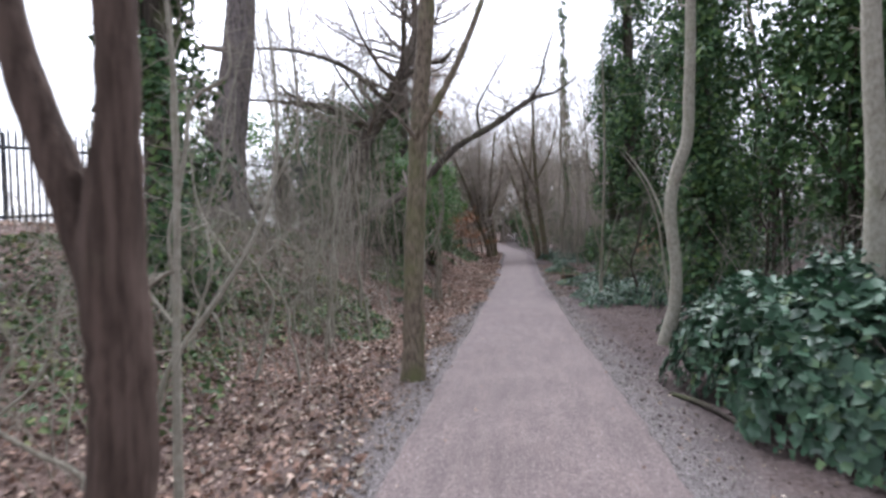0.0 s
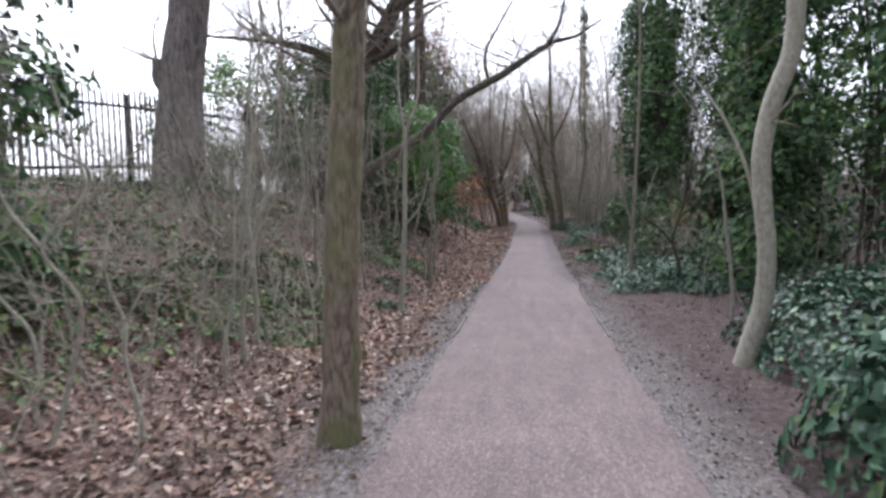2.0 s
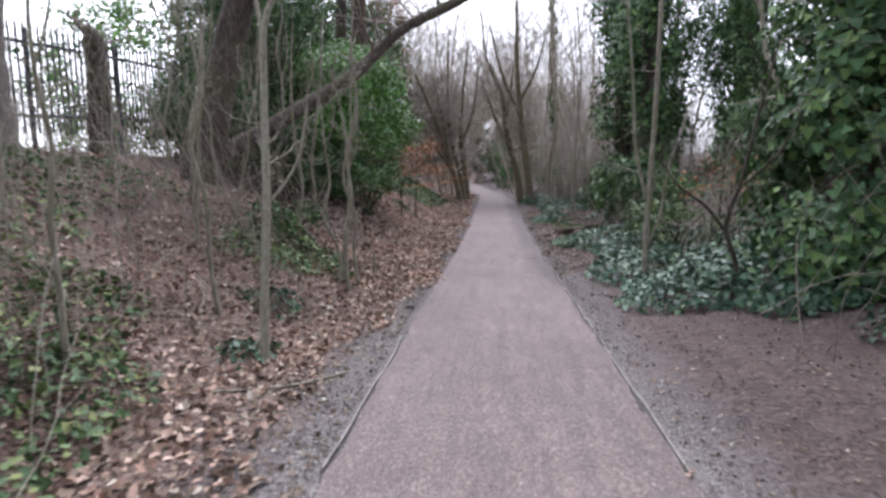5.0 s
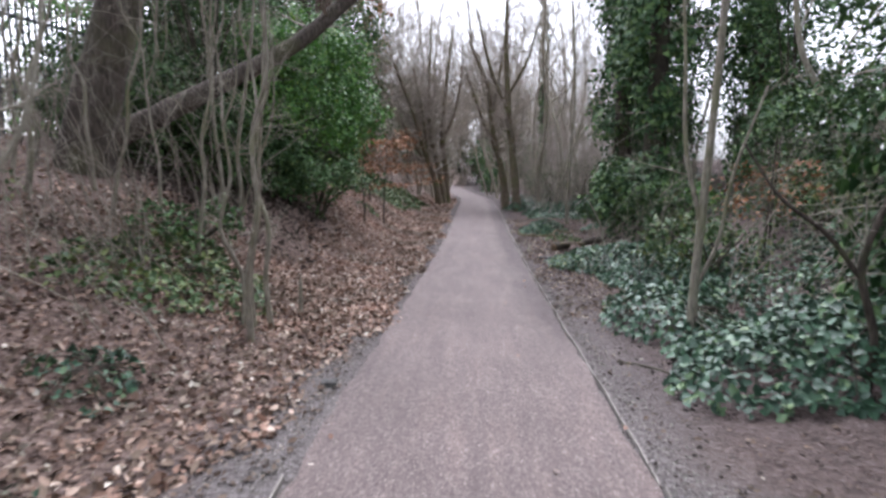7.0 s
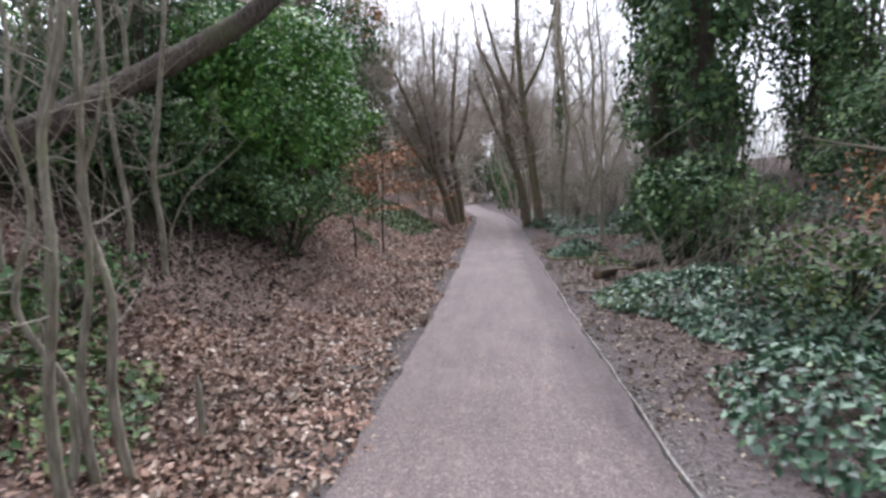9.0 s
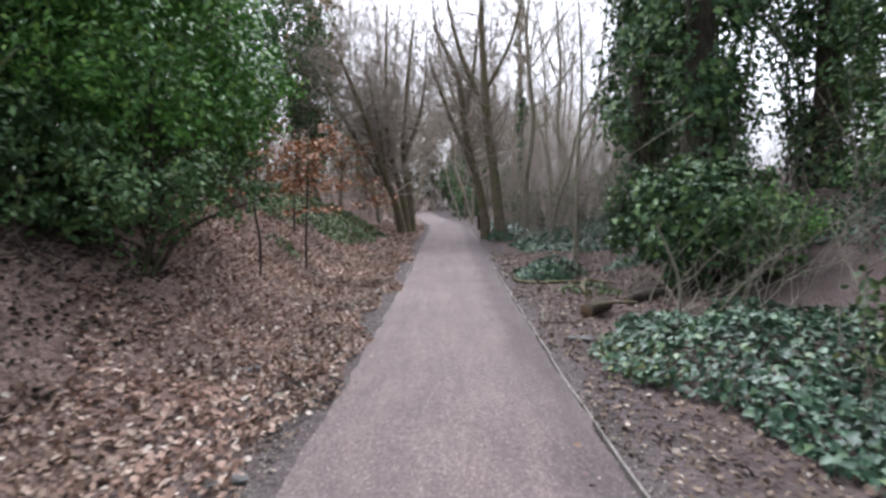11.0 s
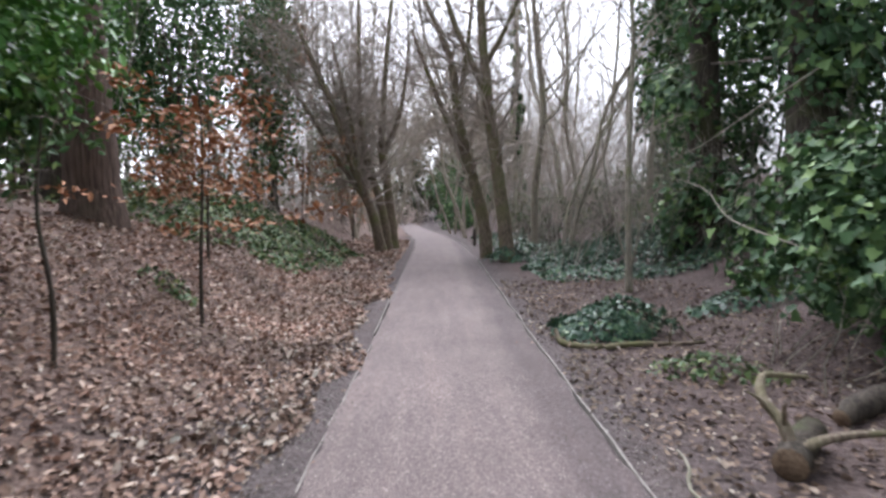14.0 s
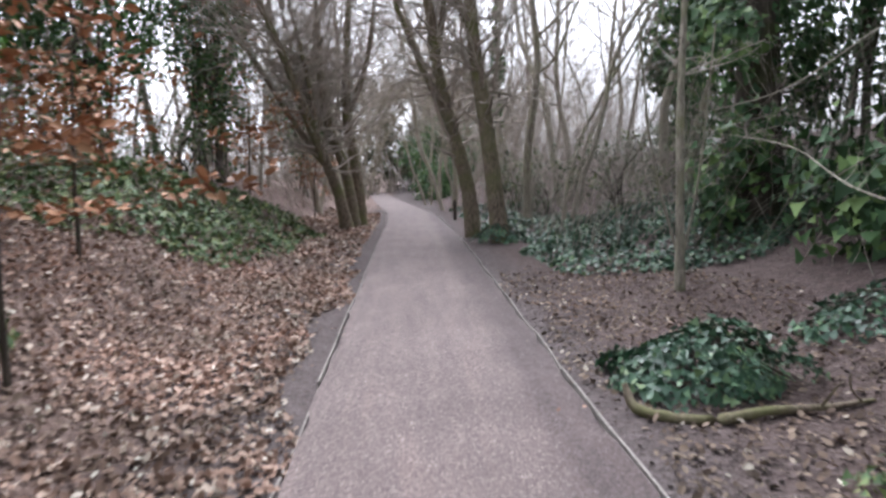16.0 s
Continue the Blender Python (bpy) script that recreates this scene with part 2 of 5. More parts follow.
def np_mesh(name, v, f, mat, smooth=False):
    v, f = np.asarray(v, np.float32), np.asarray(f, np.int32)
    me = bpy.data.meshes.new(name)
    me.vertices.add(len(v))
    me.vertices.foreach_set("co", v.ravel())
    me.loops.add(f.size)
    me.loops.foreach_set("vertex_index", f.ravel())
    me.polygons.add(len(f))
    me.polygons.foreach_set("loop_start", np.arange(0, f.size, f.shape[1], dtype=np.int32))
    me.update(calc_edges=True)
    if smooth:
        me.polygons.foreach_set("use_smooth", np.ones(len(f), bool))
    me.materials.append(mat)
    return me


def thing(name, at, label, category, group="", kind=""):
    e = new(name)
    e.empty_display_size = 0.2
    e.location = at
    return tagged(e, label, category, group, kind)


def part(name, me, parent, label="", at=None):
    ob = new(name, me)
    ob.parent = parent
    if at is not None:
        ob.matrix_basis = at
    if label:
        ob["label"] = label
    return ob


def ground_z(x, y):
    """Height of the ground: the path dips and rises, banks climb on both sides."""
    x, y = np.asarray(x, float), np.asarray(y, float)
    g = np.interp(y, [-40, 0, 7, 12, 17, 22, 28, 33, 38, 60, 120], [0.3, 0, -0.15, -0.3, -0.37, -0.42, -0.36, -0.25, -0.13, -0.13, 0.3])
    px = x - path_x(y)
    dl = np.maximum(-px - np.interp(y, [0, 10, 16, 24, 40, 60], [2.6, 2.5, 2.1, 1.9, 2.4, 2.4]), 0)
    dr = np.maximum(px - np.interp(y, [0, 14, 30, 60], [3.2, 2.8, 2.8, 2.4]), 0)
    lift = np.interp(y, [-20, 4, 12, 23, 29, 45], [1.5, 1.9, 2.4, 2.4, 1.9, 1.7])
    wide = np.interp(y, [20, 27, 60], [3.2, 2.15, 2.3])
    g = g + lift * (1 - np.exp(-(dl / wide) ** 1.6)) + 2.6 * (1 - np.exp(-(dr / 6.5) ** 1.6))
    far = np.clip((np.abs(px) - 1.3) / 1.5, 0, 1)
    return g + far * 0.09 * np.sin(1.7 * x + 0.6 * y) * np.cos(1.3 * y - 0.5 * x)


def path_x(y):
    return np.interp(np.asarray(y, float), [-60, 16, 28, 38, 44, 50, 56, 62, 70, 78, 86, 95, 110, 140], [0.05, 0.05, 0.12, 0.13, 0.1, -0.1, -0.55, -1.1, -1.75, -2.4, -3.0, -4.2, -8, -20])


def gz(x, y):
    return float(ground_z(x, y))


def tubes(paths, sides=5):
    """One mesh of tapering round stems along polylines (points, radii)."""
    vs, fs, k0 = [], [], 0
    a = np.arange(sides) * 2 * math.pi / sides
    ca, sa = np.cos(a)[:, None], np.sin(a)[:, None]
    j = np.arange(sides)
    for pts, rad in paths:
        p = np.asarray(pts, float)
        d = np.gradient(p, axis=0)
        d /= np.linalg.norm(d, axis=1)[:, None] + 1e-9
        ref = np.array([1.0, 0, 0]) if abs(d[0][0]) < 0.8 else np.array([0, 1.0, 0])
        u = np.cross(d, ref)
        u /= np.linalg.norm(u, axis=1)[:, None] + 1e-9
        w = np.cross(d, u)
        r = np.asarray(rad, float)
        n = len(p)
        ring = p[:, None, :] + r[:, None, None] * (ca[None] * u[:, None, :] + sa[None] * w[:, None, :])
        vs.append(ring.reshape(-1, 3))
        base = k0 + (np.arange(n - 1) * sides)[:, None]
        q = np.stack([base + j, base + (j + 1) % sides, base + sides + (j + 1) % sides, base + sides + j], -1)
        fs.append(q.reshape(-1, 4))
        k0 += n * sides
    return np.concatenate(vs), np.concatenate(fs)


def smooth_line(pts, radii, step=0.12, rough=0.0, rng=None):
    """A rounded curve through a few points, with knobbly radii."""
    p, r = np.asarray(pts, float), np.asarray(radii, float)
    t = np.concatenate([[0], np.cumsum(np.linalg.norm(np.diff(p, axis=0), axis=1))])
    n = max(int(t[-1] / step), 4)
    s = np.linspace(0, t[-1], n)
    tang = np.gradient(p, t, axis=0)
    i = np.clip(np.searchsorted(t, s, side="right") - 1, 0, len(t) - 2)
    h = (t[i + 1] - t[i])[:, None]
    x = ((s - t[i]) / h[:, 0])[:, None]
    out = (2 * x**3 - 3 * x**2 + 1) * p[i] + (x**3 - 2 * x**2 + x) * h * tang[i] + (3 * x**2 - 2 * x**3) * p[i + 1] + (x**3 - x**2) * h * tang[i + 1]
    rr = np.interp(s, t, r)
    if rng is not None and rough:
        rr = rr * (1 + rough * rng.standard_normal(n))
        out = out + rng.standard_normal((n, 3)) * rr[:, None] * rough * 0.6
    return out, rr


def grow(rng, out, p, d, length, r, level, spec):
    """A branch and its children, kept by level."""
    segs = max((4, 4, 3, 2)[level], int(length / spec["step"][level]))
    pts, rad, dirs = [p], [r], [d]
    wob, trop = spec["wobble"][level], spec["up"][level]
    for i in range(segs):
        d = d + rng.standard_normal(3) * wob + np.array([0, 0, trop])
        d = d / np.linalg.norm(d)
        p = p + d * (length / segs)
        pts.append(p)
        dirs.append(d)
        rad.append(r * (1 - (i + 1) / segs * spec["taper"][level]))
    out[level].append((np.array(pts), np.array(rad)))
    if level + 1 >= len(spec["count"]) + 1:
        return
    for k in range(spec["count"][level]):
        f = spec["from"][level] + (1 - spec["from"][level]) * (k + rng.random()) / spec["count"][level]
        i = min(int(f * segs), segs - 1)
        q, t = pts[i], dirs[i]
        side = np.cross(t, rng.standard_normal(3))
        side /= np.linalg.norm(side) + 1e-9
        a = spec["angle"][level] * (0.7 + 0.6 * rng.random())
        nd = t * math.cos(a) + side * math.sin(a)
        ln = length * spec["ratio"][level] * (0.6 + 0.7 * rng.random()) * (1.15 - 0.6 * f)
        grow(rng, out, q, nd, ln, max(rad[i] * spec["thin"][level], spec.get("least", 0.0025)), level + 1, spec)


def each(name, lines, sides, mat, parent):
    """Every stem as a part of its own."""
    for ln in lines:
        part(name, np_mesh(name, *tubes([ln], sides), mat, True), parent)


SPEC_TREE = dict(step=[0.4, 0.5, 0.6, 0.9], wobble=[0.07, 0.14, 0.18, 0.2], up=[0.02, 0.06, 0.05, 0.03], taper=[0.75, 0.85, 0.85, 0.8],
                 count=[9, 7, 6], angle=[0.75, 0.7, 0.7], ratio=[0.5, 0.5, 0.5], thin=[0.5, 0.5, 0.5])
SPEC_TREE["from"] = [0.3, 0.2, 0.15]


def branches(rng, p, d, length, r, spec):
    out = [[] for _ in range(len(spec["count"]) + 1)]
    grow(rng, out, np.array(p, float), np.array(d, float) / np.linalg.norm(d), length, r, 0, spec)
    return out


def bare_tree(name, at, seed, height, radius, label, mat=None, lean=(0, 0), spec=None, stems=1, spread=0.2, twig=None, group=""):
    """A leafless tree: trunk, limbs and twigs."""
    rng = np.random.default_rng(seed)
    t = thing(name, at, label, "tree", group)
    spec = spec or SPEC_TREE
    lv = [[] for _ in range(len(spec["count"]) + 1)]
    for s in range(stems):
        a = 2 * math.pi * (s + 0.3 * rng.random()) / max(stems, 1)
        off = np.array([math.cos(a), math.sin(a), 0]) * (radius * 1.6 if stems > 1 else 0)
        d = np.array([lean[0], lean[1], 1.0]) + (off / (np.linalg.norm(off) + 1e-9)) * spread * (stems > 1)
        o = branches(rng, off + np.array([0, 0, -0.15]), d, height * (0.8 + 0.3 * rng.random()), radius * (0.75 + 0.4 * rng.random()), spec)
        for i, x in enumerate(o):
            lv[i] += x
    for pts, rad in lv[0]:
        rad[0] *= 1.5
        rad[1] *= 1.12
    for k, tr in enumerate(lv[0]):
        part("trunk", np_mesh("trunk", *tubes([tr], 8), mat or BARK_BROWN, True), t)
    each("limb", lv[1], 5, mat or BARK_BROWN, t)
    tw = [x for y in lv[2:] for x in y]
    if tw:
        part("twig_crown", np_mesh("twig_crown", *tubes(tw, 3), twig or TWIG), t, "fine bare twigs")["kind"] = "stuff"
    return t


IVY_V = np.array([(0, 0, 0), (0.02, 0.5, 0.1), (0.4, 0.3, 0.05), (0.62, 0.36, 0.08), (1, 0, -0.1), (0.62, -0.36, 0.08), (0.4, -0.3, 0.05), (0.02, -0.5, 0.1)])
IVY_F = np.array([(0, 2, 1), (0, 4, 2), (2, 4, 3), (0, 7, 6), (0, 6, 4), (6, 5, 4)])
IVY_FAR_F = np.array([(0, 2, 1), (0, 4, 2), (0, 7, 6), (0, 6, 4)])
OVAL_V = np.array([(0, 0, 0), (0.3, 0.24, 0.1), (0.72, 0.2, 0.08), (1, 0, 0.02), (0.72, -0.2, 0.08), (0.3, -0.24, 0.1)])
OVAL_F = np.array([(0, 3, 2, 1), (0, 5, 4, 3)])
DEAD_V = np.array([(0, 0, 0.02), (0.25, 0.3, 0.16), (0.7, 0.24, 0.2), (1, 0, 0.1), (0.72, -0.22, 0.05), (0.3, -0.3, 0.13)])
CHIP_V = np.array([(0, 0, 0), (0.3, 0.3, 0.3), (0.8, 0.25, 0.25), (1, 0, 0), (0.7, -0.3, 0.2), (0.25, -0.25, 0.35)])


def leaves(rng, p, nrm, size, shape, faces, jitter=0.6):
    """Many leaves as one vertex and face table."""
    n = len(p)
    nn = nrm + rng.standard_normal((n, 3)) * jitter
    nn /= np.linalg.norm(nn, axis=1)[:, None] + 1e-9
    u = np.cross(nn, rng.standard_normal((n, 3)))
    u /= np.linalg.norm(u, axis=1)[:, None] + 1e-9
    w = np.cross(nn, u)
    s = size[:, None, None]
    v = p[:, None, :] + s * (shape[None, :, 0:1] * u[:, None, :] + shape[None, :, 1:2] * w[:, None, :] + shape[None, :, 2:3] * nn[:, None, :])
    f = faces[None] + (np.arange(n) * len(shape))[:, None, None]
    return v.reshape(-1, 3), f.reshape(-1, faces.shape[1])


def clumped(rng, radii, clumps, clump_r, n, inner=0.55, low=-1.0):
    """Points and outward normals in clumps over an uneven ellipsoid."""
    c = rng.standard_normal((clumps, 3))
    c /= np.linalg.norm(c, axis=1)[:, None]
    c[:, 2] = np.where(c[:, 2] < low, -c[:, 2], c[:, 2])
    c *= (inner + (1 - inner) * rng.random((clumps, 1)))
    cr = clump_r * (0.6 + 0.8 * rng.random(clumps))
    i = rng.integers(0, clumps, n)
    o = rng.standard_normal((n, 3))
    o /= np.linalg.norm(o, axis=1)[:, None]
    p = c[i] * np.array(radii) + o * (cr[i] * rng.random(n) ** 0.4)[:, None]
    nrm = 0.8 * o + 0.5 * c[i] + np.array([0, 0, 0.5])
    # loose sprays that break the outline
    k = max(12, clumps // 3)
    s = rng.standard_normal((k, 3))
    s /= np.linalg.norm(s, axis=1)[:, None]
    s[:, 2] = np.where(s[:, 2] < low, -s[:, 2], s[:, 2])
    m = rng.random(n) < 0.14
    j = rng.integers(0, k, n)
    reach = (0.85 + 0.35 * rng.random(n))[:, None]
    spray = s[j] * np.array(radii) * reach + np.array([0, 0, -0.25]) * (reach - 0.85) * radii[2] + rng.standard_normal((n, 3)) * clump_r * 0.16
    return np.where(m[:, None], spray, p), nrm

# ---- ground and path ----


def grid_object(name, xs, ys, zf, mat, label, category):
    gx, gy = np.meshgrid(xs, ys)
    v = np.stack([gx, gy, zf(gx, gy)], -1).reshape(-1, 3)
    w = len(xs)
    i = (np.arange(len(ys) - 1)[:, None] * w + np.arange(w - 1)[None]).ravel()
    f = np.stack([i, i + 1, i + w + 1, i + w], -1)
    return tagged(new(name, np_mesh(name, v, f, mat, True)), label, category, kind="structure")


def axis(dense_lo, dense_hi, step, far):
    core = np.arange(dense_lo, dense_hi, step)
    out = np.geomspace(step * 2, far, 26)
    return np.concatenate([dense_lo - out[::-1], core, core[-1] + out])


def soil_z(x, y):
    z = ground_z(x, y)
    r = np.hypot(x, y - 25)
    z = z + 5 * np.clip((r - 90) / 300, 0, 1)
    near = np.clip((np.abs(x - path_x(y)) - 0.9) / 0.14, 0, 1)
    bump = 0.012 * np.sin(7.3 * x + 2 * np.sin(3.1 * y)) * np.sin(6.1 * y + 1.7 * np.sin(4.3 * x)) + 0.008 * np.sin(17 * x + 3 * y) * np.sin(15 * y - 5 * x)
    return z - 0.05 + near * (0.045 + bump)


grid_object("ground", axis(-7, 7, 0.13, 1500), axis(-3, 48, 0.17, 1500), soil_z, SOIL, "brown woodland soil with trodden mud and leaf mould", "ground")



def half(y):
    return float(np.interp(y, [0, 16, 28, 60], [0.94, 0.95, 0.87, 0.85]))


PATH_Y = np.concatenate([np.arange(-6, 60, 0.25), np.arange(60, 120, 1.0)])
rows = np.linspace(-1, 1, 13)
pv, pf = [], []
for yy in PATH_Y:
    for s in rows:
        edge = (0.012 * math.sin(yy * 2.3 + 2 * s) + 0.014 * math.sin(yy * 7.1 + s) + 0.01 * math.sin(yy * 13.7 + 5 * s)) * abs(s) ** 6
        pv.append((float(path_x(yy)) + s * (half(yy) + edge), yy, gz(float(path_x(yy)), yy) + 0.012 * (1 - s * s)))
w = len(rows)
for a in range(len(PATH_Y) - 1):
    for b in range(w - 1):
        pf.append((a * w + b, a * w + b + 1, (a + 1) * w + b + 1, (a + 1) * w + b))
tagged(new("path", np_mesh("path", pv, pf, PATH, True)), "pinkish grey bound gravel footpath with damp edges", "path", kind="structure")

# timber edging: one board after another on each side
edging = thing("path_edging", (0, 0, 0), "weathered thin timber boards edging the gravel path", "edging", kind="structure")
rng = np.random.default_rng(11)
for side in (-1, 1):
    y0 = -4.0
    while y0 < 62:
        ln = 3.0
        bm = bmesh.new()
        seg = 6
        ring = []
        drop = 0.008 * rng.random() + (0.04 if y0 < 9 or rng.random() < (0.7 if side < 0 else 0.1) else -0.004)
        for i in range(seg + 1):
            yy = y0 + 0.01 + (ln - 0.02) * i / seg
            xx = float(path_x(yy)) + side * (half(yy) + 0.03 + 0.008 * rng.standard_normal())
            z1 = gz(float(path_x(yy)), yy) + 0.006 - drop + 0.004 * rng.standard_normal()
            ring.append([bm.verts.new((xx + dx, yy, z1 + dz)) for dx, dz in ((-0.008, -0.12), (-0.008, -0.003), (-0.004, 0), (0.004, 0), (0.008, -0.003), (0.008, -0.12))])
        for a, b in zip(ring, ring[1:]):
            for k in range(6):
                bm.faces.new((a[k], b[k], b[(k + 1) % 6], a[(k + 1) % 6]))
        bm.faces.new(ring[0])
        bm.faces.new(ring[-1][::-1])
        bmesh.ops.recalc_face_normals(bm, faces=bm.faces)
        me = bpy.data.meshes.new("board")
        bm.to_mesh(me)
        bm.free()
        me.materials.append(BOARD)
        part("board", me, edging)
        y0 += ln

# ---- single stems ----


def stem_tree(name, at, stems, mat, label, category="tree", twigs=0, seed=1, twig_mat=None, twig_len=0.7, sides=10, rough=0.03, twig_from=0.25, group=""):
    """A tree of given stems: each a list of (x, y, z, radius) from the ground; z is above the soil at the foot."""
    rng = np.random.default_rng(seed)
    x0, y0 = at
    z0 = gz(x0, y0)
    t = thing(name, (x0, y0, z0), label, category, group)
    tw = []
    spec = dict(step=[0.15, 0.12, 0.1], wobble=[0.14, 0.2, 0.2], up=[0.03, 0.03, 0.0], taper=[0.85, 0.85, 0.8], count=[5, 3], angle=[0.7, 0.7], ratio=[0.5, 0.5], thin=[0.55, 0.6])
    spec["from"] = [0.2, 0.2]
    for k, s in enumerate(stems):
        pts = [(a - x0, b - y0, c - (0.25 if i == 0 and k == 0 else 0)) for i, (a, b, c, r) in enumerate(s)]
        rad = [r for *_, r in s]
        line = smooth_line(pts, rad, max(0.06, 0.5 * max(rad)), rough, rng)
        if k == 0:
            root = part("trunk", np_mesh("trunk", *tubes([line], sides), mat, True), t)
        else:
            part("limb", np_mesh("limb", *tubes([line], sides), mat, True), root)
        for _ in range(twigs if k == 0 else twigs // 2):
            i = rng.integers(int(len(line[0]) * twig_from), len(line[0]))
            d = rng.standard_normal(3)
            d[2] = abs(d[2]) * 0.6
            d /= np.linalg.norm(d)
            o = branches(rng, line[0][i], d, twig_len * (0.4 + rng.random()), max(line[1][i] * 0.3, 0.004), spec)
            tw += [q for lv in o for q in lv]
    if tw:
        part("twig_crown", np_mesh("twig_crown", *tubes(tw, 3), twig_mat or TWIG), t, "thin bare twigs")["kind"] = "stuff"
    return t


# dark upright tree at the path's edge
stem_tree("roadside_tree", (-1.25, 7.15), [[(-1.25, 7.1, 0, 0.18), (-1.22, 7.13, 0.3, 0.13), (-1.19, 7.15, 1.2, 0.115), (-1.12, 7.17, 2.2, 0.11), (-1.08, 7.2, 2.9, 0.105), (-0.95, 7.25, 4.2, 0.095), (-0.85, 7.3, 6.0, 0.07), (-0.95, 7.4, 8.5, 0.03)],
          [(-1.13, 7.12, 2.75, 0.05), (-0.7, 7.1, 3.4, 0.04), (-0.2, 7.3, 4.6, 0.03), (0.3, 7.5, 6.0, 0.012)]],
          BARK_BROWN, "upright brown tree with moss at its foot", twigs=6, seed=3)
# forked tree close to the start
stem_tree("forked_tree", (-1.53, 2.2), [[(-1.53, 2.2, 0, 0.17), (-1.53, 2.2, 0.4, 0.13), (-1.5, 2.2, 1.0, 0.125), (-1.52, 2.2, 1.5, 0.13), (-1.47, 2.2, 2.0, 0.085), (-1.46, 2.2, 3.0, 0.08), (-1.42, 2.3, 5.0, 0.05)],
          [(-1.53, 2.2, 1.35, 0.1), (-1.68, 2.2, 1.75, 0.085), (-1.87, 2.2, 2.3, 0.075), (-1.98, 2.2, 2.9, 0.07), (-2.2, 2.2, 4.5, 0.05)]],
          BARK_RED, "forked reddish-brown tree beside the path", twigs=5, seed=4, twig_mat=TWIG_PALE)
# pale crooked sapling on the ivy side
stem_tree("pale_crooked_tree", (2.12, 9.47), [[(2.10, 9.47, 0, 0.15), (2.17, 9.47, 0.18, 0.105), (2.27, 9.47, 0.55, 0.09), (2.31, 9.47, 1.0, 0.085), (2.26, 9.47, 1.7, 0.085), (2.25, 9.47, 2.0, 0.085), (2.34, 9.47, 2.5, 0.088), (2.50, 9.47, 2.95, 0.085), (2.55, 9.47, 3.6, 0.08), (2.62, 9.52, 5.0, 0.07), (2.57, 9.62, 8.0, 0.04)],
          [(2.29, 9.49, 0.9, 0.022), (2.17, 9.62, 1.9, 0.018), (1.97, 9.82, 2.5, 0.014), (1.72, 9.92, 2.9, 0.008)]],
          BARK_PALE, "pale smooth-barked tree with a crooked trunk", twigs=3, seed=5, twig_mat=TWIG_PALE, rough=0.012)
stem_tree("pale_tree", (3.35, 6.4), [[(3.35, 6.4, 0, 0.13), (3.37, 6.4, 1.0, 0.1), (3.42, 6.4, 2.0, 0.095), (3.4, 6.4, 3.2, 0.09), (3.5, 6.5, 6.0, 0.06)]],
          BARK_PALE, "pale straight tree rising out of ivy", twigs=3, seed=6, twig_mat=TWIG_PALE, rough=0.012)
# slim pale saplings along both verges
SAPS = [((-2.12, 16.8), 4.4, 0.03, 0.05, 0.0), ((-2.06, 17.3), 3.6, 0.03, -0.08, 0.03), ((-2.25, 17.25), 3.9, 0.026, 0.08, 0.0), ((-2.35, 17.1), 3.4, 0.024, -0.1, 0.02),
        ((-2.9, 9.5), 4.0, 0.026, 0.05, 0.02), ((-2.75, 8.9), 3.6, 0.024, 0.08, 0.0), ((-2.5, 10.2), 3.2, 0.02, -0.05, 0.0), ((-3.6, 10.6), 3.6, 0.024, 0.1, 0.0), ((-4.2, 6.9), 3.6, 0.026, 0.12, 0.0), ((-3.5, 6.2), 3.4, 0.02, 0.2, 0.05), ((-2.6, 8.2), 2.6, 0.016, 0.08, 0.0),
        ((-3.1, 12.0), 3.6, 0.026, 0.02, 0.0), ((-2.9, 14.2), 4.0, 0.028, -0.06, 0.0), ((-3.9, 15.8), 3.8, 0.03, 0.1, 0.0), ((-3.4, 18.4), 3.4, 0.028, 0.12, 0.0), ((-3.9, 18.8), 3.2, 0.024, -0.15, 0.0),
        ((-4.4, 18.3), 3.4, 0.026, 0.2, 0.0), ((-4.9, 22.2), 4.2, 0.05, 0.05, 0.0), ((-5.5, 22.0), 4.0, 0.045, -0.06, 0.0), ((-5.0, 19.0), 3.0, 0.028, -0.1, 0.0), ((-4.8, 17.4), 3.6, 0.03, 0.16, 0.0), ((-5.7, 18.4), 3.2, 0.026, 0.1, 0.0), ((-6.2, 19.5), 3.0, 0.024, -0.12, 0.0)]
for k, (at, h, r, lx, ly) in enumerate(SAPS):
    rg = np.random.default_rng(60 + k)
    x, y = at
    line = [(x, y, 0, r * 1.3)] + [(x + lx * s * h + 0.05 * rg.standard_normal(), y + ly * s * h + 0.05 * rg.standard_normal(), h * s, r * (1.05 - 0.75 * s)) for s in (0.15, 0.3, 0.45, 0.6, 0.75, 0.9, 1.0)]
    i = 3 + k % 2
    fx, fy, fz, fr = line[i]
    fork = [(fx, fy, fz, fr * 0.8), (fx + 0.12, fy, fz + 0.3, fr * 0.6), (fx + 0.16 + 0.2 * lx, fy, fz + 1.2, fr * 0.3)]
    stem_tree("sapling", at, [line, fork], BARK_PALE if y < 11.5 else BARK_GREY, "slim pale bare sapling on the bank" if y < 11.5 else "slim grey-green bare sapling in leaf litter", "sapling", twigs=13 if y < 11.5 else 7, seed=90 + k, twig_mat=TWIG_PALE, twig_len=0.95 if y < 11.5 else 0.6, sides=6, group="saplings on the verge")
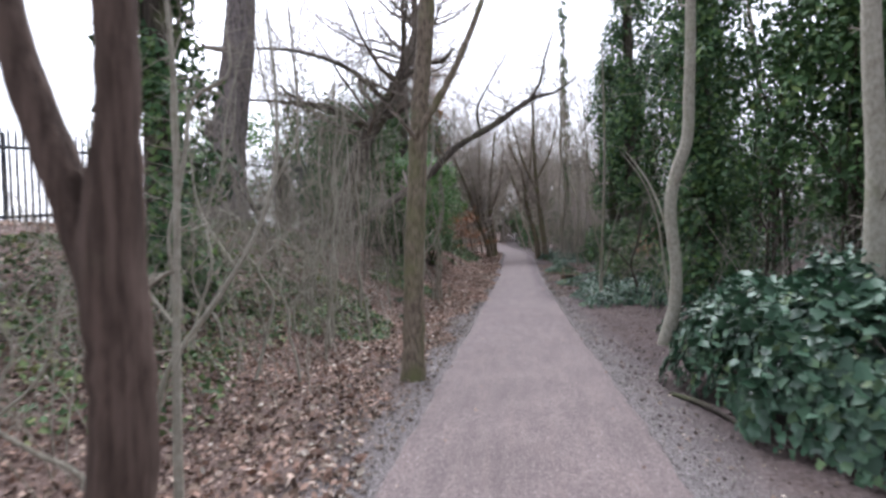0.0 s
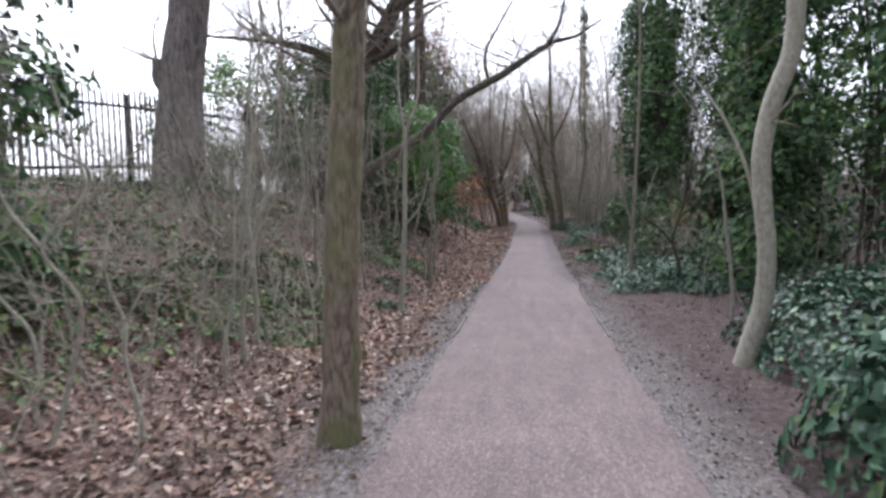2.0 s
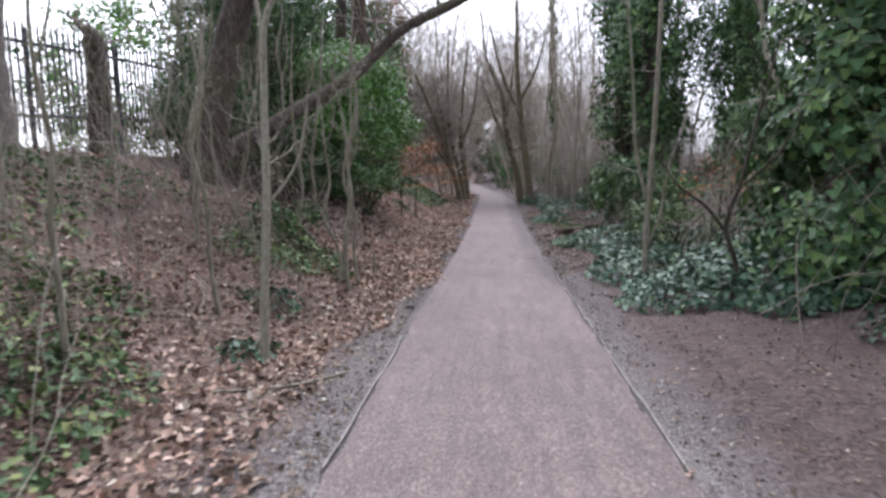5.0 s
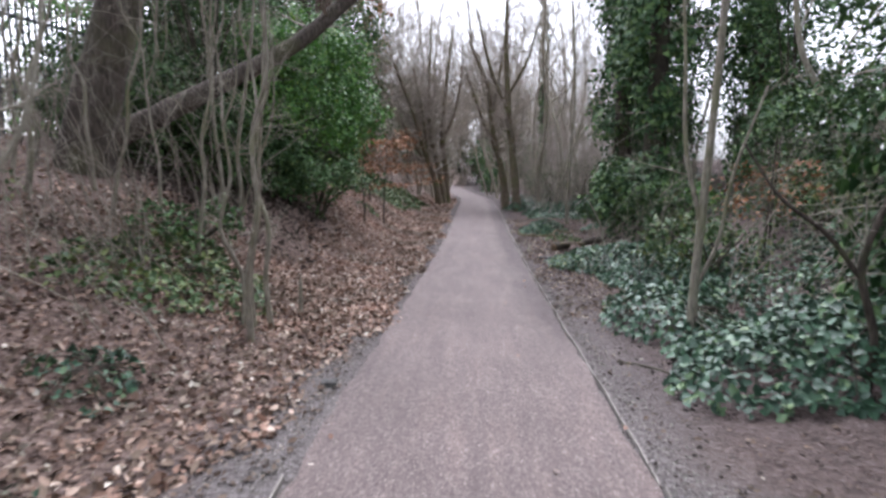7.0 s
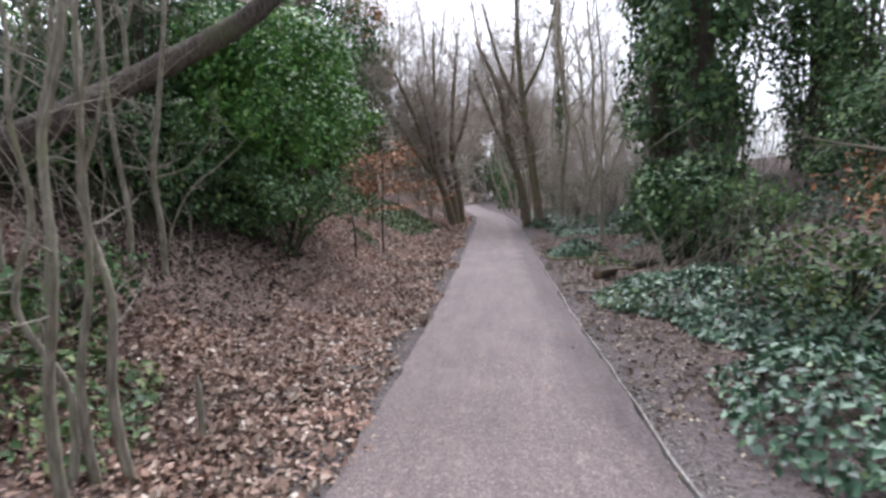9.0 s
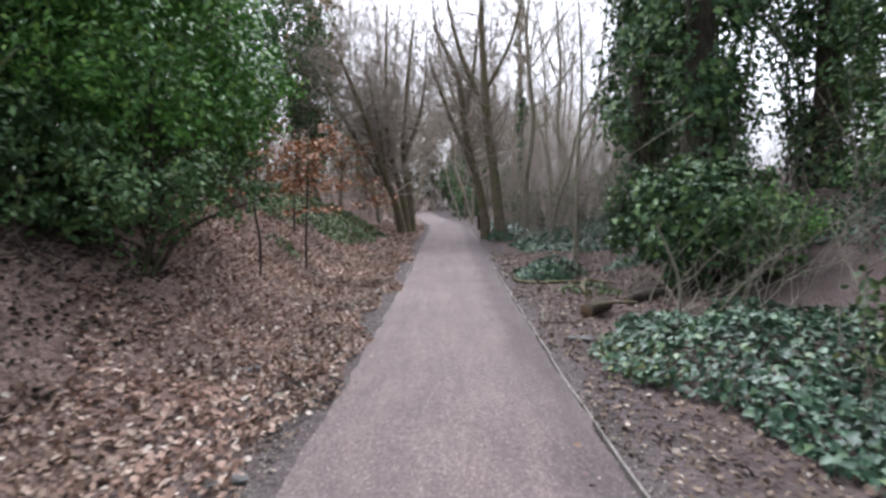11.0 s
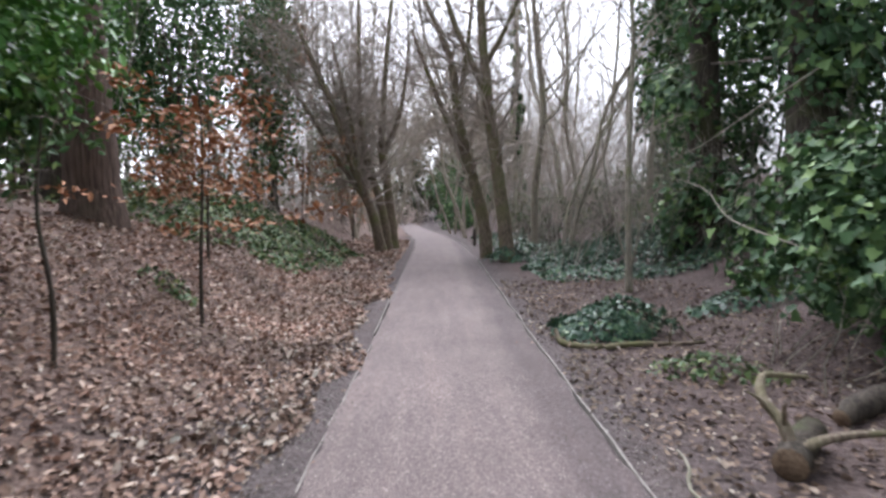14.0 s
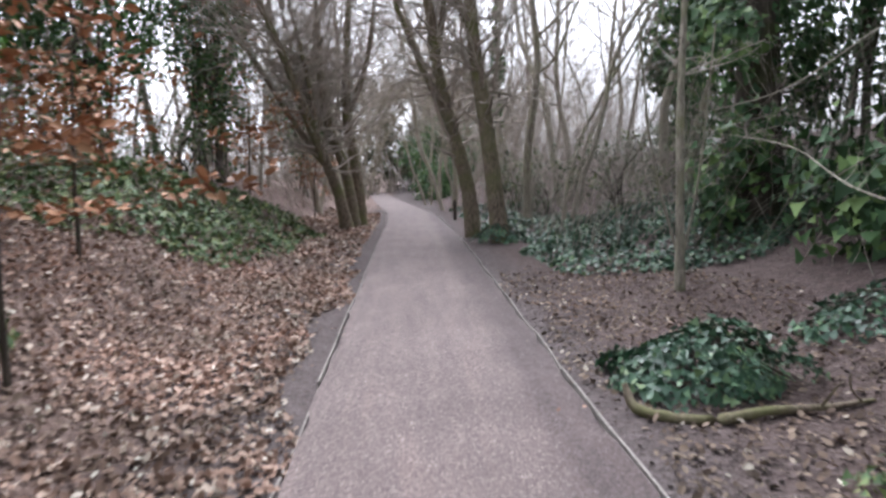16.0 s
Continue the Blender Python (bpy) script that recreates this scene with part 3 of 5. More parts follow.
stem_tree("kinked_sapling", (-2.08, 13.20), [[(-2.08, 13.20, 0, 0.05), (-2.05, 13.22, 0.5, 0.042), (-1.98, 13.25, 1.5, 0.038), (-1.95, 13.27, 2.5, 0.034), (-1.91, 13.27, 3.0, 0.032), (-1.76, 13.28, 3.35, 0.024), (-1.68, 13.30, 4.3, 0.012)],
          [(-1.94, 13.27, 2.9, 0.02), (-2.03, 13.30, 3.6, 0.016), (-1.98, 13.35, 4.8, 0.008)], [(-2.00, 13.25, 1.4, 0.016), (-1.73, 13.30, 1.75, 0.012), (-1.58, 13.30, 2.3, 0.006)]],
          BARK_PALE, "pale sapling with a kinked top beside the path", "sapling", twigs=7, seed=401, twig_mat=TWIG_PALE, twig_len=0.6, sides=8, rough=0.015)
# crooked pale saplings where the bank begins
stem_tree("arching_sapling", (-3.15, 4.95), [[(-3.15, 4.95, 0, 0.03), (-2.95, 4.92, 0.35, 0.026), (-2.45, 4.9, 1.0, 0.023), (-2.1, 4.93, 1.55, 0.021), (-1.96, 4.95, 1.95, 0.019), (-1.93, 5.0, 2.5, 0.016), (-2.0, 5.05, 3.4, 0.008)],
          [(-2.3, 4.9, 1.25, 0.012), (-2.55, 4.85, 1.7, 0.01), (-2.6, 4.8, 2.3, 0.005)], [(-1.96, 4.95, 1.9, 0.012), (-1.75, 4.9, 2.25, 0.009), (-1.7, 4.9, 2.8, 0.004)]],
          BARK_PALE, "slim pale sapling arching out of the bank", "sapling", twigs=9, seed=402, twig_mat=TWIG_PALE, twig_len=0.7, sides=7, rough=0.02)
stem_tree("forked_sapling", (-2.12, 3.6), [[(-2.12, 3.6, 0, 0.034), (-2.1, 3.6, 0.6, 0.028), (-2.08, 3.6, 1.1, 0.025), (-2.04, 3.6, 1.95, 0.021), (-2.03, 3.6, 2.7, 0.016), (-2.1, 3.6, 3.6, 0.008)],
          [(-2.05, 3.6, 1.85, 0.016), (-1.98, 3.6, 2.15, 0.015), (-1.88, 3.6, 2.52, 0.013), (-1.7, 3.62, 2.62, 0.011), (-1.7, 3.62, 2.95, 0.006)],
          [(-2.08, 3.6, 1.1, 0.012), (-2.35, 3.65, 1.45, 0.01), (-2.5, 3.7, 2.1, 0.005)]],
          BARK_PALE, "slim pale sapling forking above head height", "sapling", twigs=10, seed=403, twig_mat=TWIG_PALE, twig_len=0.6, sides=7, rough=0.02)
stem_tree("hooked_sapling", (-4.0, 8.1), [[(-4.0, 8.1, 0, 0.024), (-3.98, 8.1, 0.5, 0.02), (-3.85, 8.1, 1.1, 0.018), (-3.72, 8.1, 1.5, 0.016), (-3.95, 8.1, 1.62, 0.013), (-4.15, 8.1, 1.75, 0.008)],
          [(-3.98, 8.1, 0.55, 0.012), (-4.3, 8.1, 1.0, 0.01), (-4.35, 8.1, 1.9, 0.005)]],
          BARK_PALE, "pale sapling with a hooked top in brambles", "sapling", twigs=8, seed=404, twig_mat=TWIG_PALE, twig_len=0.6, sides=6, rough=0.03)
lean_rng = np.random.default_rng(405)
for x, y, dx, h in ((-2.5, 3.2, -0.5, 1.2), (-2.9, 6.4, 0.35, 2.2), (-3.6, 7.2, -0.4, 1.7), (-3.3, 9.3, 0.5, 2.0), (-4.6, 9.8, -0.6, 2.1), (-2.5, 6.9, -0.25, 1.5), (-3.9, 11.8, 0.5, 2.3), (-4.9, 12.6, -0.4, 2.2), (-3.1, 10.9, -0.35, 1.8)):
    bend = [(x, y, 0, 0.02)] + [(x + dx * f + 0.07 * lean_rng.standard_normal(), y + 0.08 * lean_rng.standard_normal(), h * f, 0.02 - 0.014 * f) for f in (0.2, 0.4, 0.55, 0.7, 0.85, 1.0)]
    q = bend[3]
    stem_tree("bent_sapling", (x, y), [bend, [q[:3] + (0.012,), (q[0] - 0.6 * dx, q[1], q[2] + 0.25, 0.009), (q[0] - 0.9 * dx, q[1], q[2] + 0.7, 0.004)]], BARK_PALE, "bent bare pale sapling among brambles", "sapling", twigs=9, seed=int(410 + 10 * y), twig_mat=TWIG_PALE, twig_len=0.7, sides=6, rough=0.03, group="bent saplings on the bank")
# bare stems before the dark hollow
stem_tree("hollow_sapling", (-3.76, 20.86), [[(-3.76, 20.86, 0, 0.045), (-3.74, 20.86, 0.5, 0.036), (-3.78, 20.86, 1.1, 0.034), (-3.66, 20.88, 1.9, 0.03), (-3.5, 20.9, 3.0, 0.024), (-3.4, 20.9, 4.2, 0.012)],
          [(-3.74, 20.86, 0.12, 0.016), (-3.6, 20.86, 0.55, 0.013), (-3.35, 20.86, 0.95, 0.011), (-2.95, 20.9, 1.25, 0.008), (-2.55, 20.9, 1.6, 0.004)],
          [(-3.78, 20.86, 1.1, 0.014), (-3.4, 20.9, 1.2, 0.01), (-3.1, 20.9, 1.5, 0.005)]],
          BARK_GREY, "bare grey sapling before a dark hollow", "sapling", twigs=6, seed=407, twig_mat=TWIG_PALE, twig_len=0.6, sides=7, rough=0.02)
stem_tree("hollow_sapling", (-3.95, 20.5), [[(-3.95, 20.5, 0, 0.04), (-3.9, 20.5, 0.5, 0.032), (-3.98, 20.5, 1.3, 0.03), (-4.02, 20.5, 2.4, 0.024), (-3.9, 20.5, 4.0, 0.01)],
          [(-3.96, 20.5, 1.1, 0.014), (-3.6, 20.55, 1.05, 0.01), (-3.3, 20.6, 1.15, 0.005)]],
          BARK_GREY, "bare grey sapling before a dark hollow", "sapling", twigs=6, seed=408, twig_mat=TWIG_PALE, twig_len=0.6, sides=7, rough=0.02)
# broken dark snag in front of the fence
stem_tree("snag", (-7.4, 19.4), [[(-7.4, 19.4, -0.1, 0.3), (-7.4, 19.4, 0.7, 0.22), (-7.38, 19.4, 1.6, 0.2), (-7.42, 19.4, 2.15, 0.19), (-7.5, 19.4, 2.4, 0.08)]], BARK_DARK, "broken dark dead trunk before the fence", "dead trunk", twigs=4, seed=406, sides=10, rough=0.05, twig_len=0.9)
# stems on the ivy side
stem_tree("slender_tree", (2.22, 17.2), [[(2.22, 17.2, 0, 0.06), (2.24, 17.2, 0.6, 0.044), (2.3, 17.2, 1.6, 0.04), (2.36, 17.2, 2.6, 0.036), (2.42, 17.2, 4.0, 0.032), (2.45, 17.3, 7.0, 0.018)],
          [(2.27, 17.2, 1.2, 0.025), (2.1, 17.2, 1.9, 0.022), (2.05, 17.2, 2.8, 0.018), (1.95, 17.3, 4.5, 0.01)],
          [(2.22, 17.2, 0.5, 0.025), (2.42, 17.15, 1.0, 0.02), (2.5, 17.1, 1.6, 0.016), (2.75, 17.0, 2.5, 0.01)]],
          BARK_GREY, "slender grey-green tree rising from ivy", twigs=7, seed=7, twig_mat=TWIG_PALE)
stem_tree("crooked_sapling", (2.75, 15.3), [[(2.75, 15.3, 0, 0.035), (2.82, 15.3, 0.4, 0.03), (2.7, 15.3, 0.9, 0.026), (2.85, 15.3, 1.4, 0.022), (3.0, 15.2, 2.2, 0.016), (3.2, 15.2, 3.0, 0.008)],
          [(2.72, 15.3, 0.8, 0.02), (2.45, 15.35, 1.15, 0.017), (2.2, 15.4, 1.35, 0.013), (1.95, 15.5, 1.75, 0.008)],
          [(2.82, 15.3, 1.3, 0.016), (3.2, 15.2, 1.7, 0.012), (3.5, 15.1, 2.3, 0.007)]],
          BARK_DARK, "crooked bare sapling rising from ivy", "sapling", twigs=9, seed=8, twig_mat=TWIG_PALE)
stem_tree("leaning_sapling", (2.9, 12.4), [[(2.9, 12.4, 0, 0.03), (2.85, 12.3, 0.5, 0.024), (2.75, 12.2, 1.2, 0.022), (2.6, 12.0, 2.0, 0.018), (2.3, 11.8, 2.7, 0.014), (1.9, 11.6, 3.2, 0.008)]],
          BARK_PALE, "thin pale sapling arching over ivy", "sapling", twigs=8, seed=9, twig_mat=TWIG_PALE)
stem_tree("thicket_stem", (3.0, 31.5), [[(3.0, 31.5, 0, 0.07), (3.0, 31.5, 0.6, 0.05), (3.05, 31.6, 2, 0.042), (3.2, 31.8, 4, 0.03), (3.1, 32, 7, 0.015)], [(3.0, 31.5, 0.2, 0.018), (3.25, 31.6, 1.2, 0.014), (3.5, 31.7, 3.0, 0.008)], [(3.0, 31.5, 0.3, 0.018), (2.75, 31.6, 1.4, 0.014), (2.6, 31.7, 3.2, 0.01)]],
          BARK_GREY, "multi-stemmed grey-brown tree with a haze of twigs", twigs=16, seed=10, twig_len=1.1, twig_mat=TWIG_FAR_HAZED, twig_from=0.3)
# leafless saplings on the leaf slope
stem_tree("dark_sapling", (-2.69, 26.0), [[(-2.69, 26, 0, 0.022), (-2.66, 26, 0.5, 0.018), (-2.72, 26, 1.0, 0.014), (-2.65, 26, 1.7, 0.007)]], BARK_DARK, "thin dark sapling in dead leaves", "sapling", twigs=5, seed=21, sides=6)

# tall trunks
stem_tree("tall_trunk", (-8.3, 17.3), [[(-8.30, 17.3, 0, 0.7), (-8.30, 17.35, 0.8, 0.6), (-8.32, 17.5, 2.0, 0.53), (-8.20, 17.6, 3.2, 0.5), (-7.95, 17.7, 5, 0.46), (-7.70, 17.8, 8, 0.38), (-7.50, 18, 13, 0.15)],
          [(-8.45, 17.4, 2.2, 0.18), (-8.70, 17.3, 2.7, 0.16), (-8.75, 17.3, 3.1, 0.12), (-8.80, 17.3, 3.15, 0.03)]],
          BARK_PINE, "tall fissured grey trunk beside a steel fence", twigs=10, seed=12, sides=14, twig_len=2.0, twig_from=0.4, rough=0.02)
arch = stem_tree("leaning_tree", (-5.75, 20.0), [[(-5.85, 20.0, 0, 0.471), (-5.68, 20.0, 0.5, 0.365), (-5.42, 20.0, 1.4, 0.327), (-5.2, 20.0, 2.05, 0.312), (-4.75, 20.0, 3.4, 0.281), (-4.1, 20.05, 4.3, 0.251), (-3.3, 20.2, 5.9, 0.198), (-2.7, 20.3, 8.0, 0.122), (-2.4, 20.4, 10.5, 0.054)],
          [(-5.6, 20.0, 0.35, 0.198), (-4.8, 20.7, 0.95, 0.175), (-4.0, 21.35, 1.55, 0.152), (-3.1, 22.06, 2.25, 0.141), (-2.2, 22.75, 3.25, 0.122), (-0.7, 23.95, 4.3, 0.126), (0.4, 24.8, 5.15, 0.108), (0.95, 25.3, 5.55, 0.09), (1.6, 25.5, 5.7, 0.054), (2.6, 25.7, 6.3, 0.027)],
          [(0.7, 25.1, 5.35, 0.072), (1.1, 25.0, 6.0, 0.0585), (1.35, 25.0, 7.0, 0.045), (1.8, 25.0, 8.3, 0.018)],
          [(-1.2, 23.6, 3.95, 0.054), (-1.3, 23.6, 4.8, 0.045), (-0.8, 23.6, 5.8, 0.036), (-0.1, 23.6, 6.9, 0.018)],
          [(-4.3, 20.0, 4.0, 0.099), (-3.6, 19.8, 4.15, 0.0855), (-3.05, 19.7, 4.45, 0.0675), (-2.8, 19.65, 4.5, 0.027)],
          [(-3.6, 20.1, 5.2, 0.09), (-2.7, 20.0, 5.7, 0.0765), (-2.1, 19.9, 5.75, 0.063), (-1.8, 19.9, 6.1, 0.027)],
          [(-4.6, 20.0, 3.6, 0.099), (-5.6, 19.5, 4.3, 0.081), (-7.0, 19.0, 4.5, 0.054), (-8.4, 18.6, 4.6, 0.027)],
          [(-4.0, 20.0, 4.5, 0.09), (-4.9, 19.4, 5.4, 0.0765), (-6.4, 18.9, 6.0, 0.054), (-8.2, 18.4, 6.1, 0.027)]],
          BARK_OLD, "old leaning tree whose long limb arches over the path", twigs=60, seed=13, sides=12, twig_len=2.4, twig_from=0.35, rough=0.025)
# its wide crown of fine twigs
crown_spec = dict(step=[0.4, 0.4, 0.5, 0.6], wobble=[0.1, 0.16, 0.18, 0.2], up=[0.03, 0.03, 0.0, 0.0], taper=[0.85, 0.85, 0.85, 0.8], count=[11, 8, 5], angle=[0.7, 0.7, 0.7], ratio=[0.55, 0.5, 0.5], thin=[0.5, 0.5, 0.5], least=0.004)
crown_spec["from"] = [0.15, 0.15, 0.15]
crown_rng = np.random.default_rng(131)
boughs, fine = [], []
for bx, by, bz, dx, dy, dz, ln in ((1.0, 0.0, 3.4, -0.9, -0.4, 0.45, 4.4), (1.4, 0.0, 4.0, -0.9, 0.2, 0.6, 5.0), (1.65, 0.1, 4.3, 0.8, -0.5, 0.5, 3.6), (2.1, 0.2, 5.1, -0.8, -0.5, 0.7, 5.0), (2.5, 0.2, 5.9, 0.8, 0.2, 0.7, 4.0),
                                   (2.5, 0.2, 5.9, -0.9, 0.1, 0.45, 5.4), (2.8, 0.3, 7.0, -0.7, -0.5, 0.5, 4.8), (2.9, 0.3, 7.4, 0.7, -0.4, 0.5, 4.0), (3.1, 0.4, 8.2, -0.5, 0.4, 0.7, 4.2), (1.2, 0.0, 3.8, -0.7, -0.8, 0.3, 4.2), (2.2, 0.2, 5.2, 0.4, -0.8, 0.5, 3.8)):
    o = branches(crown_rng, (bx, by, bz), (dx, dy, dz), ln, 0.06, crown_spec)
    part("bough", np_mesh("bough", *tubes(o[0], 6), BARK_OLD, True), arch)
    fine += o[1] + o[2] + o[3]
part("twig_crown", np_mesh("twig_crown", *tubes(fine, 3), TWIG), arch, "wide spray of fine bare twigs")["kind"] = "stuff"
stem_tree("slope_trunk", (-4.5, 30.0), [[(-4.5, 30, -0.1, 0.5), (-4.5, 30, 0.5, 0.36), (-4.5, 30, 1.2, 0.31), (-4.55, 30.0, 3, 0.28), (-4.5, 30, 7, 0.24), (-4.5, 30, 13, 0.12)]],
          BARK_RED, "straight reddish-brown conifer trunk on the leaf slope", twigs=0, seed=14, sides=14)
stem_tree("slope_trunk", (-5.6, 31.2), [[(-5.6, 31.2, -0.1, 0.4), (-5.6, 31.2, 0.5, 0.3), (-5.55, 31.2, 3, 0.24), (-5.3, 31.2, 8, 0.18), (-5.3, 31.2, 15, 0.05)]],
          BARK_DARK, "dark conifer trunk among evergreens", twigs=4, seed=15, sides=12)
# bent group leaning from the path's bend
leanL = [[(-1.75, 42.0, 0, 0.2), (-2.0, 41.6, 1.2, 0.15), (-2.4, 41.2, 2.4, 0.13), (-3.0, 40.8, 4.4, 0.1), (-4.0, 40.5, 7.0, 0.05)],
         [(-1.6, 42.3, 0, 0.17), (-1.75, 42.2, 1.4, 0.14), (-2.2, 42, 3.2, 0.11), (-2.3, 42, 6, 0.07), (-2.2, 42, 9, 0.03)],
         [(-1.45, 42.8, 0, 0.19), (-1.55, 42.7, 1.8, 0.16), (-1.7, 42.6, 3.2, 0.14), (-1.6, 42.6, 5, 0.1), (-1.2, 42.6, 8.5, 0.04)],
         [(-1.75, 42.6, 3.0, 0.1), (-1.2, 42.6, 4.2, 0.08), (-0.8, 42.6, 6, 0.05), (-0.7, 42.6, 8, 0.02)],
         [(-2.1, 41.6, 1.5, 0.09), (-2.9, 41.3, 2.8, 0.07), (-3.9, 41, 4.6, 0.05), (-5, 40.8, 6.6, 0.02)],
         [(-2.3, 41.2, 2.2, 0.08), (-2.5, 41, 4.0, 0.06), (-3.0, 41, 6.5, 0.03)],
         [(-1.8, 42.2, 1.8, 0.08), (-2.7, 42.2, 3.6, 0.06), (-3.3, 42.2, 6.2, 0.03)]]
stem_tree("leaning_tree_group", (-1.65, 42.2), leanL, BARK_BROWN, "cluster of brown stems leaning away from the path", twigs=120, seed=16, sides=8, twig_len=2.4, twig_mat=TWIG_FAR_HAZED)
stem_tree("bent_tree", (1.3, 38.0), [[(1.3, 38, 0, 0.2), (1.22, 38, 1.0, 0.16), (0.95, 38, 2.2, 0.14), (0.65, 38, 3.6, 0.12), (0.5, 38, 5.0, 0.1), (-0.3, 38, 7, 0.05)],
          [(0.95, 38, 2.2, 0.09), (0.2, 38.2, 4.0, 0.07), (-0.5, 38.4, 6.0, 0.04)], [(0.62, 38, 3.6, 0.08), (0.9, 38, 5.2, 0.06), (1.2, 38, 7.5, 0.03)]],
          BARK_BROWN, "mossy brown tree bending over the path", twigs=75, seed=17, twig_len=1.8, twig_mat=TWIG_FAR_HAZED)
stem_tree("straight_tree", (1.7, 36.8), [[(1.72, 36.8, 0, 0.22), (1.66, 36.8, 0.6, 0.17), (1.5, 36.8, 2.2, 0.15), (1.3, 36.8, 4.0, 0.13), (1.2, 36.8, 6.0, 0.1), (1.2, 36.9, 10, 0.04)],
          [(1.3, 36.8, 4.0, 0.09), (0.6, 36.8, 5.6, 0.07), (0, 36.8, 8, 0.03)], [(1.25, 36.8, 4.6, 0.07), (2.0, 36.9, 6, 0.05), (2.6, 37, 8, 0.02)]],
          BARK_BROWN, "tall mossy tree at the path's edge", twigs=75, seed=18, twig_len=1.8, twig_mat=TWIG_FAR_HAZED)

# ---- leaf masses ----


def shrub(name, at, radii, n, size, mat, label, category="shrub", shape=OVAL_V, faces=OVAL_F, clumps=60, clump_r=0.35, seed=1, lift=None, inner=0.55, low=-1.0, stems=8, jitter=0.7, lean=(0, 0)):
    """An evergreen shrub: stems and a clumped, uneven crown."""
    rng = np.random.default_rng(seed)
    x, y = at
    z = gz(x, y)
    t = thing(name, (x, y, z), label, category)
    lift = radii[2] if lift is None else lift
    p, nrm = clumped(rng, radii, clumps, clump_r, n, inner, low)
    p[:, 2] += lift
    p[:, 0] += lean[0] * p[:, 2]
    p[:, 1] += lean[1] * p[:, 2]
    soil = ground_z(p[:, 0] + x, p[:, 1] + y) - z
    p[:, 2] = np.maximum(p[:, 2], soil + 0.03 + 0.12 * rng.random(n))
    v, f = leaves(rng, p, nrm, size * (0.6 + 0.8 * rng.random(n)), shape, faces, jitter)
    ob = part("foliage", np_mesh("foliage", v, f, mat), t)
    ob["kind"] = "stuff"
    if stems:
        lines = []
        for _ in range(stems):
            e = p[rng.integers(0, n)] * np.array([0.9, 0.9, 0.95])
            m = e * np.array([0.25, 0.25, 0.55]) + rng.standard_normal(3) * 0.08
            lines.append(smooth_line([(rng.normal(0, 0.12), rng.normal(0, 0.12), -0.1), m, e], [0.035, 0.025, 0.008], 0.15, 0.05, rng))
        each("stem", lines, 5, BARK_DARK, t)
    return t


def ivy_tower(name, at, height, radius, n, seed, label, size=0.13, lean=(0, 0), skirt=1.0, mat=None):
    """A tree trunk wrapped in climbing ivy."""
    rng = np.random.default_rng(seed)
    x, y = at
    z = gz(x, y)
    t = thing(name, (x, y, z), label, "tree")
    line = smooth_line([(0, 0, -0.3), (lean[0] * 3, lean[1] * 3, 3), (lean[0] * height, lean[1] * height, height)], [radius * 0.34, radius * 0.24, radius * 0.14], 0.3, 0.03, rng)
    root = part("trunk", np_mesh("trunk", *tubes([line], 10), BARK_DARK, True), t)
    k = int(height * 9)
    ch = rng.random(k) * height
    ca = rng.random(k) * 2 * math.pi
    prof = radius * (0.75 + 0.35 * np.sin(ch * 1.3 + seed) * 0.6 + 0.15 * rng.standard_normal(k)) * np.interp(ch, [0, 1.2, height * 0.85, height], [skirt, 1, 1, 0.5])
    c = np.stack([np.cos(ca) * prof * 0.8 + lean[0] * ch, np.sin(ca) * prof * 0.8 + lean[1] * ch, ch], -1)
    i = rng.integers(0, k, n)
    o = rng.standard_normal((n, 3))
    o /= np.linalg.norm(o, axis=1)[:, None]
    p = c[i] + o * (radius * 0.42 * rng.random(n) ** 0.4)[:, None] * np.array([1, 1, 1.3])
    out = np.stack([np.cos(ca[i]), np.sin(ca[i]), np.full(n, 0.35)], -1)
    p[:, 2] = np.maximum(p[:, 2], ground_z(p[:, 0] + x, p[:, 1] + y) - z + 0.03)
    v, f = leaves(rng, p, out + 0.6 * o, size * (0.6 + 0.8 * rng.random(n)), IVY_V, IVY_FAR_F, 0.5)
    ob = part("ivy", np_mesh("ivy", v, f, mat or IVY_DARK), root, "glossy dark climbing ivy")
    ob["kind"] = "stuff"
    lines = []
    for _ in range(18):
        j = rng.integers(0, k)
        d = np.array([math.cos(ca[j]), math.sin(ca[j]), 0.5 * rng.random()])
        lines.append(smooth_line([c[j] * np.array([0.3, 0.3, 1]), c[j] + d * 0.2, c[j] + d * (radius * 0.5) + rng.standard_normal(3) * 0.2], [0.03, 0.02, 0.006], 0.15, 0.05, rng))
    each("shoot", lines, 4, TWIG, root)
    return t


